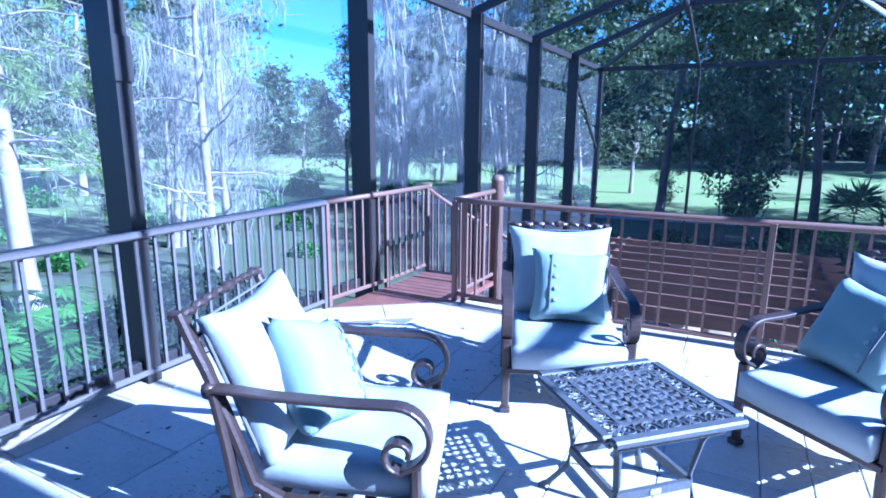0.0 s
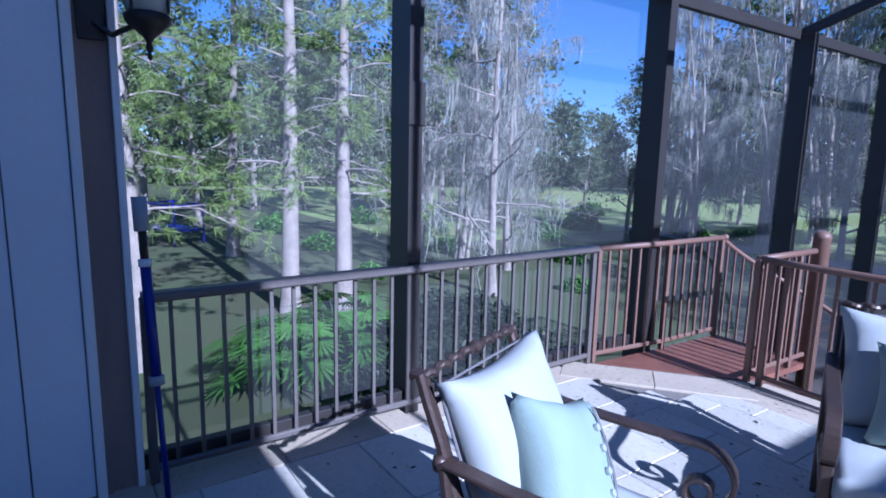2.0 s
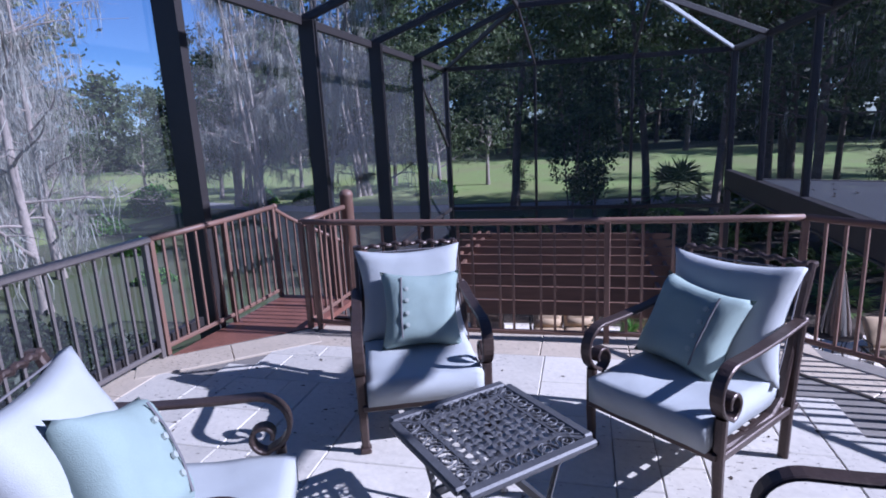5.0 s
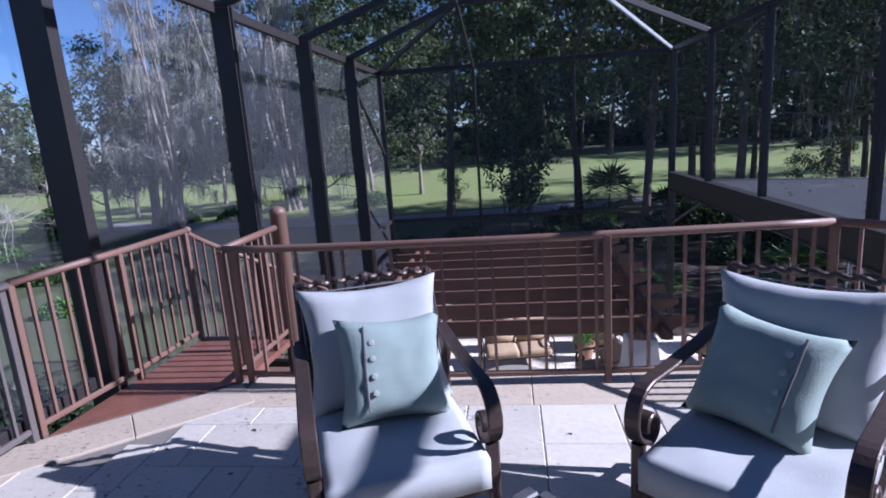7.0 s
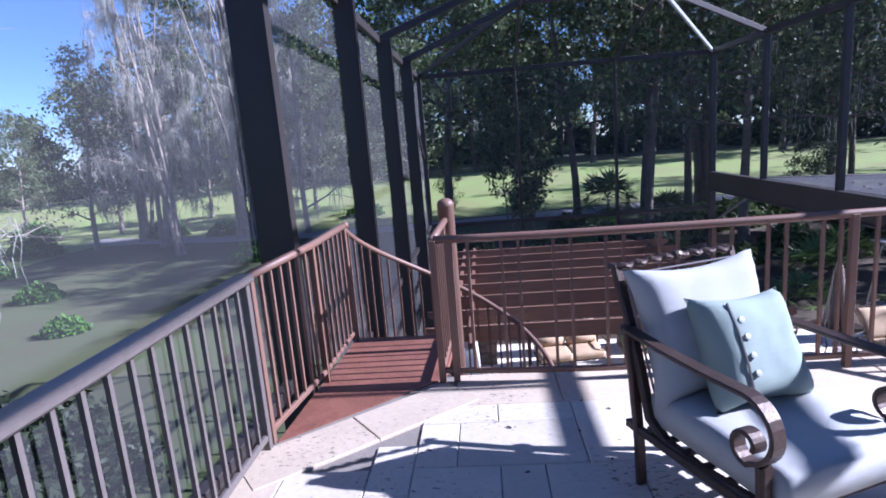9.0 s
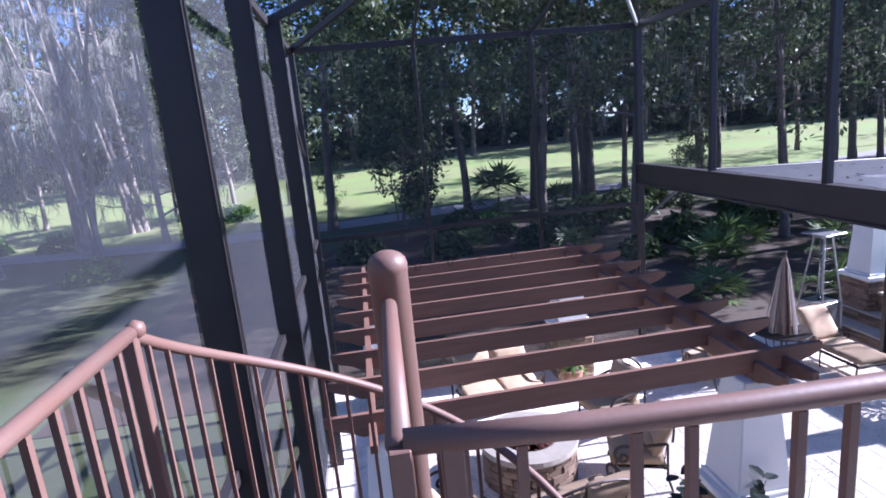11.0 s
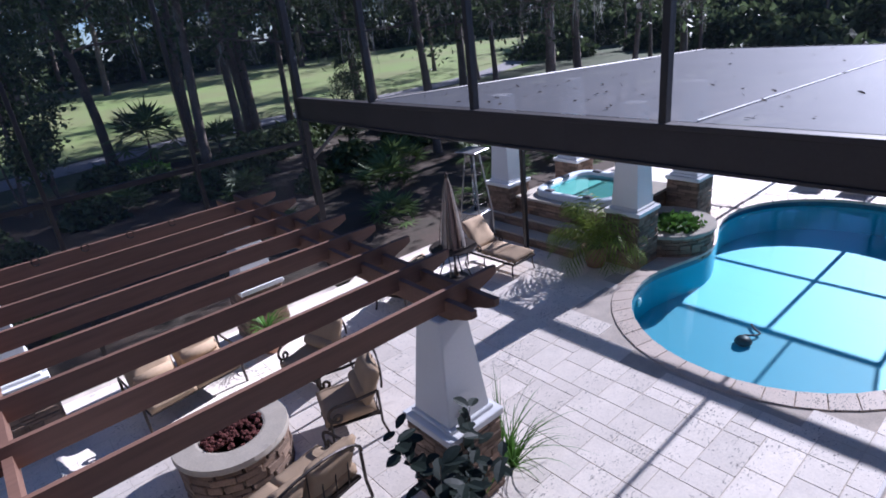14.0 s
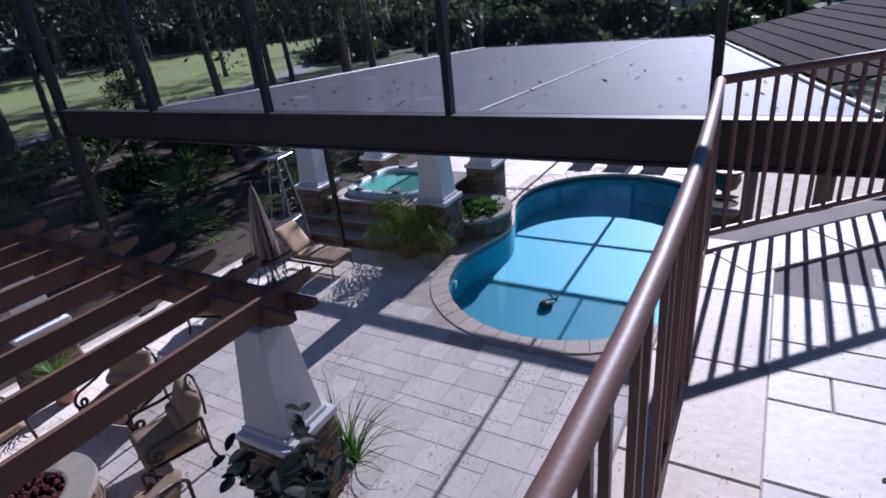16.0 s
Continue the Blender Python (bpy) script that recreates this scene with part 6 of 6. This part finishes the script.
def fan_palm(label, at, seed, trunk_h, fronds, size):
    """A palm with pleated fan leaves on arching stalks."""
    rng = random.Random(seed)
    t = thing("fan_palm", label, "palm", at)
    if trunk_h > 0.2:
        tr = new("trunk", tubes_mesh("trunk", [limb(rng, (0, 0, -0.2), (0, 0, 1), trunk_h + 0.2, 0.17, 6, 0.02)], M_BARK, 8))
        tr.parent = t
    q = []
    stalks = []
    for k in range(fronds):
        a, e = k * 2.39996, rng.uniform(-0.2, 1.2)
        d = Vector((math.cos(a) * math.cos(e), math.sin(a) * math.cos(e), math.sin(e)))
        base = Vector((0, 0, trunk_h))
        hub = base + d * size * 0.6 + Vector((0, 0, -0.1 * size))
        stalks.append([(base, 0.02), (base + d * size * 0.3 + Vector((0, 0, 0.05)), 0.015), (hub, 0.01)])
        side = d.cross(Vector((0, 0, 1))).normalized()
        for j in range(15):
            b = radians(-105 + 210 * j / 14)
            w = (d * math.cos(b) + side * math.sin(b)).normalized()
            n = d.cross(side)
            tip = hub + w * size * 0.62 * rng.uniform(0.85, 1.05) + Vector((0, 0, -0.22 * size * rng.random()))
            mid = hub.lerp(tip, 0.45)
            c = w.cross(n).normalized() * size * 0.035
            q.append((hub, mid - c, tip, mid + c))
    st = new("stem", tubes_mesh("stem", stalks, M_FROND, 4))
    st.parent = t
    cr = new("foliage", quads_mesh("foliage", q, M_FROND))
    cr.parent = t
    return t


fan_palm("sabal palm with fan leaves at the fairway edge", pose(6.1, 35.0, ground_height(6, 35)), 21, 1.3, 26, 1.9)
fan_palm("young sabal palm with fan leaves", pose(8.9, 33.6, ground_height(9, 33.6)), 22, 0.5, 18, 1.4)
for i, (x, y, s) in enumerate(((9.5, 20.5, 1.2), (11.5, 22.5, 1.3), (6.3, 24.5, 1.1), (13.5, 20.0, 1.2), (3.0, 27.0, 1.0), (16.0, 22.5, 1.3), (12.5, 17.8, 1.0), (5.0, 19.5, 0.9), (7.5, 17.5, 0.9), (1.5, 20.5, 0.9), (10.2, 17.0, 1.0), (14.8, 17.0, 1.1), (-1.0, 18.0, 0.8))):
    fan_palm("dark saw palmetto clump in the mulch bed", pose(x, y, ground_height(x, y)), 30 + i, 0.15, 16, s)


def shrub(name, label, at, seed, rx, ry, rz, count, size, leaf, long=1.6, category="shrub"):
    """A leafy mound with an uneven outline on short stems."""
    rng = random.Random(seed)
    t = thing(name, label, category, at)
    q = []
    for _ in range(count):
        a, e = rng.uniform(0, math.tau), math.asin(rng.uniform(0.0, 1.0))
        k = rng.uniform(0.75, 1.0) * (1 + 0.25 * noise.noise((math.cos(a) * 2 + seed, math.sin(a) * 2, e * 2)))
        p = (rx * k * math.cos(a) * math.cos(e), ry * k * math.sin(a) * math.cos(e), rz * k * math.sin(e) + 0.05)
        q += leaf_quads(rng, p, 0.05, 1, size, long)
    o = new("foliage", quads_mesh("foliage", q, leaf))
    o.parent = t
    st = new("stem", tubes_mesh("stem", [limb(rng, (0, 0, -0.1), (rng.gauss(0, 0.6), rng.gauss(0, 0.6), 1), rz * 0.9, 0.025, 4, 0.2) for _ in range(7)], M_BARK, 4))
    st.parent = t
    return t


def ground_pose(x, y):
    return pose(x, y, ground_height(x, y))


bush = shrub("shrub", "low dark green shrub in the mulch bed", ground_pose(4.5, 29), 41, 1.0, 0.9, 0.8, 900, 0.16, M_LEAF)
for x, y, s in ((7.2, 27.2, 1.3), (9, 29.5, 1.4), (1.8, 26.5, 1.0), (-1.6, 27.7, 1.1), (11, 30, 1.4), (13, 31.5, 1.3), (5.5, 26, 1.0), (-4, 26, 1.0), (14, 25, 1.3), (3.3, 31, 1.2), (10.5, 24, 1.1), (17, 29, 1.5), (-0.5, 24, 0.7), (8, 22.5, 0.8)):
    o = copy_thing(bush, ground_pose(x, y))
    o.scale = (s, s, s)
light_bush = shrub("shrub", "yellow-green sunlit shrub by the path", ground_pose(4.8, 31.5), 42, 1.1, 0.9, 0.7, 900, 0.16, M_LEAFB)
for x, y, s in ((-24, 41, 1.5), (-30, 36, 1.6), (-19, 40, 1.2), (-34, 24, 1.5), (-27, 29, 1.3), (-38, 14, 1.5), (-22, 13, 0.8), (-13, 30, 1.2), (-10, 44, 1.3), (-26, 20, 1.0), (-20, 24, 0.9), (-30, 14, 1.1), (-15, 19, 0.7), (-41, 22, 1.5), (-44, 31, 1.6), (-38, 46, 1.6), (-48, 42, 1.8)):
    o = copy_thing(light_bush, ground_pose(x, y))
    o.scale = (s, s, s)
hedge = shrub("hedge", "rounded dark clipped hedge beside the house", pose(-6.4, 6.4, PZ - 0.35), 43, 2.9, 1.7, 1.9, 15000, 0.11, M_LEAFH, category="hedge")
far_bush = shrub("shrub", "dark far thicket at the wood's edge", ground_pose(0, 104), 47, 7.5, 3.5, 5.0, 1300, 0.9, M_LEAF)
for k in range(34):
    a = radians(-100 + 6.0 * k)
    r = 106 + 6 * math.sin(k * 2.9)
    copy_thing(far_bush, pose(r * math.sin(a), r * math.cos(a), ground_height(r * math.sin(a), r * math.cos(a)) - 0.2, 0, 0, -6.0 * k + 100))
for x, y, s in ((44, 20, 0.6), (52, 27, 0.7), (60, 18, 0.7), (57, 35, 0.7), (66, 26, 0.8), (50, 10, 0.6), (64, 8, 0.8), (48, 44, 0.6), (62, 44, 0.8)):
    o = copy_thing(far_bush, pose(x, y, ground_height(x, y) - 0.2, 0, 0, -60))
    o.scale = (s, s, s)
hedge2 = copy_thing(hedge, pose(-9.5, 9.0, PZ - 0.4, 0, 0, 30))


def split_leaf_plant(label, at, seed, count, size):
    """A clump of large, deeply cut leaves on long stalks."""
    rng = random.Random(seed)
    t = thing("split_leaf_plant", label, "plant", at)
    q, stalks = [], []
    for k in range(count):
        a = k * 2.39996
        r = 0.25 + 1.6 * rng.random() ** 0.6
        hub = Vector((math.cos(a) * r, math.sin(a) * r, 1.7 - 0.45 * r + rng.uniform(-0.4, 0.3)))
        stalks.append([(Vector((math.cos(a) * 0.15, math.sin(a) * 0.15, 0)), 0.02), (hub * 0.55 + Vector((0, 0, 0.35)), 0.016), (hub, 0.01)])
        d = Vector((math.cos(a), math.sin(a), -0.45)).normalized()
        side = d.cross(Vector((0, 0, 1))).normalized()
        for j in range(13):
            b = radians(-120 + 20 * j)
            w = (d * math.cos(b) + side * math.sin(b)).normalized()
            tip = hub + w * size * (0.6 + 0.35 * math.cos(b)) + Vector((0, 0, -0.05))
            mid = hub.lerp(tip, 0.5)
            c = w.cross(d.cross(side)).normalized() * size * 0.055
            q.append((hub, mid - c, tip, mid + c))
    st = new("stem", tubes_mesh("stem", stalks, M_LEAFB, 4))
    st.parent = t
    o = new("foliage", quads_mesh("foliage", q, M_LEAFB))
    o.parent = t
    return t


p1 = split_leaf_plant("bright green split-leaf plant below the railing", pose(-11.6, 5.9, PZ - 0.4), 51, 46, 0.8)
copy_thing(p1, pose(-13.2, 7.4, PZ - 0.4, 0, 0, 77))

# ---- potted and small plants ----
feather_palm("potted_palm", "bright green feathery palm in a clay pot", pose(7.62, 11.05, PZ + 0.4), 61, 42, 1.08)
strap_plant("grass_plant", "bright green grassy plant in a clay pot", pose(11.35, 10.9, PZ + 0.38), 62, 70, 0.75, 0.016, M_LEAFB)
strap_plant("strap_plant", "green strap-leaved plant beside the stone pier", pose(2.66, 8.72, PZ + 0.0), 63, 60, 0.85, 0.014, M_LEAFB, 1.0, 0.8)
strap_plant("strap_plant", "tall thin strap-leaved plant beside the stone pier", pose(2.68, 8.9, PZ + 0.0), 66, 40, 1.15, 0.012, M_LEAFB, 1.05, 0.5)
strap_plant("strap_plant", "bright green strap-leaved plant by the far pier", pose(1.95, 13.3, PZ + 0.33), 64, 60, 0.6, 0.018, M_LEAFB)
strap_plant("strap_plant", "dark spiky plant in a stone urn", pose(11.95, 5.75, PZ + 0.74), 69, 40, 0.5, 0.02, M_FROND)
strap_plant("croton", "yellow-green leafy plant below the stair", pose(-0.1, 8.1, PZ + 0.34), 65, 60, 0.6, 0.025, M_LEAFY)
shrub("planter_greens", "trailing green ground cover in the pool planter", pose(9.25, 10.3, PZ + 0.40), 67, 0.5, 0.45, 0.16, 420, 0.09, M_LEAFB, category="plant")
shrub("planter_greens", "small green plant in the pool planter", pose(8.35, 5.55, PZ + 0.4), 68, 0.25, 0.25, 0.12, 120, 0.07, M_LEAFB, category="plant")


def rubber_plant(label, at, seed):
    """Stems with large glossy oval leaves."""
    rng = random.Random(seed)
    t = thing("rubber_plant", label, "plant", at)
    stems, n = [], 0
    for k in range(8):
        a = k * 2.4
        st = limb(rng, (0.06 * math.cos(a), 0.06 * math.sin(a), 0), (0.45 * math.cos(a), 0.45 * math.sin(a), 1), rng.uniform(0.55, 1.0), 0.014, 7, 0.09)
        stems.append(st)
        for i in range(1, 8):
            for _ in range(2):
                b = rng.uniform(0, math.tau)
                d = Vector((math.cos(b), math.sin(b), rng.uniform(-0.1, 0.6))).normalized()
                s = d.cross(Vector((0, 0, 1))).normalized()
                ln, w = rng.uniform(0.17, 0.26), rng.uniform(0.045, 0.065)
                bm = bmesh.new()
                p = st[i][0]
                mid = [p + d * ln * u + Vector((0, 0, -0.1 * ln * u * u)) for u in (0.1, 0.35, 0.65, 0.88, 1.0)]
                ws = (0.25, 0.95, 1.0, 0.55, 0.02)
                lft = [bm.verts.new(m + s * w * q + Vector((0, 0, 0.012 * q))) for m, q in zip(mid, ws)]
                ctr = [bm.verts.new(m) for m in mid]
                rgt = [bm.verts.new(m - s * w * q + Vector((0, 0, 0.012 * q))) for m, q in zip(mid, ws)]
                for j in range(4):
                    bm.faces.new((lft[j], lft[j + 1], ctr[j + 1], ctr[j]))
                    bm.faces.new((ctr[j], ctr[j + 1], rgt[j + 1], rgt[j]))
                part("leaf", bm, M_LEAFR, t)
    o = new("stem", tubes_mesh("stem", stems, M_BARK, 5))
    o.parent = t
    return t


rubber_plant("dark glossy rubber plant in front of the stone pier", pose(1.62, 8.42, PZ + 0.45), 71)

# ---- paving pieces: terrace, coping, patio ----
rng = random.Random(5)


def on_deck(x, y, w, hh):
    if y + hh > 4.99:
        return False
    for px, py in ((x, y + hh), (x, y), (x + w, y + hh)):
        if px < -1.02 and py - 4.36 > (px + 2.06) * 0.82 + 0.14:
            return False
        if px > 2.05 and py > 4.98 - (px - 2.05):
            return False
    return x + w < 4.6


for x, y, w, hh in french(-1.98, 0.92, 4.2, 5.0, rng, 0.2035, on_deck):
    slab(deck, x, y, 0.0, w, hh, M_TILE)
# border courses: along the side, the cut corner and the front
y = 0.95
while y < 4.35:
    slab(deck, -2.31, y, 0.0, 0.33, min(0.61, 4.38 - y), M_BORDER)
    y += 0.61
x = -1.20
while x < 2.2:
    slab(deck, x, 4.985, 0.0, 0.61, 0.43, M_BORDER)
    x += 0.61
for k in range(2):
    ob = new("tile", mesh_of("tile", slab_bm(0.66, 0.33, 0.016), M_BORDER))
    ob.parent = deck
    ob.matrix_basis = Matrix.Translation((-2.08, 4.32, 0.004)) @ Matrix.Rotation(radians(38.5), 4, "Z") @ Matrix.Translation((0.66 * k - 0.06, -0.06, 0))
for k in range(3):
    ob = new("tile", mesh_of("tile", slab_bm(0.66, 0.33), M_BORDER))
    ob.parent = deck
    ob.matrix_basis = Matrix.Translation((2.28, 5.32, 0.004)) @ Matrix.Rotation(radians(-45), 4, "Z") @ Matrix.Translation((0.66 * k, -0.33, 0))
# tile strip near the house, joined
rows = french(-1.98, -2.5, 3.2, 0.92, rng, 0.2035)
join_boxes("paving_near_house", [(Matrix.Translation((x + w / 2, y + hh / 2, -0.006)), w - 0.005, hh - 0.005, 0.012) for x, y, w, hh in rows], M_TILE, deck, kind="stuff")

# pool coping stones
inner, outer = pool_outline(-0.03, 72), pool_outline(0.3, 72)
for i in range(72):
    j = (i + 1) % 72
    bm = bmesh.new()
    quad = [Vector((*inner[i], 0)), Vector((*inner[j], 0)), Vector((*outer[j], 0)), Vector((*outer[i], 0))]
    c = sum(quad, Vector()) / 4
    lo = [bm.verts.new(c + (q - c) * 0.985 + Vector((0, 0, PZ - 0.05))) for q in quad]
    mi = [bm.verts.new(c + (q - c) * 0.985 + Vector((0, 0, PZ + 0.004))) for q in quad]
    hi = [bm.verts.new(c + (q - c) * 0.95 + Vector((0, 0, PZ + 0.012))) for q in quad]
    bm.faces.new(hi)
    for k in range(4):
        n = (k + 1) % 4
        bm.faces.new((lo[k], lo[n], mi[n], mi[k]))
        bm.faces.new((mi[k], mi[n], hi[n], hi[k]))
    part("coping_stone", bm, M_COPING, patio)


def off_pool(x, y, w, hh):
    pts = [(x + w * a, y + hh * b) for a in (0, 0.5, 1) for b in (0, 0.5, 1)]
    return min(pool_distance(px, py) for px, py in pts) > 0.22


rows = french(-2.2, 5.7, 18.4, 14.55, rng, 0.2035, off_pool)
near = sorted(rows, key=lambda r: math.hypot(r[0] - 4.2, r[1] - 8.5))
for x, y, w, hh in near[:300]:
    slab(patio, x, y, PZ, w, hh, M_PATIO)
join_boxes("paving_rest", [(Matrix.Translation((x + w / 2, y + hh / 2, PZ - 0.006 - 0.001 * rng.random())), w - 0.005, hh - 0.005, 0.012) for x, y, w, hh in near[300:]], M_PATIO, patio, kind="stuff")
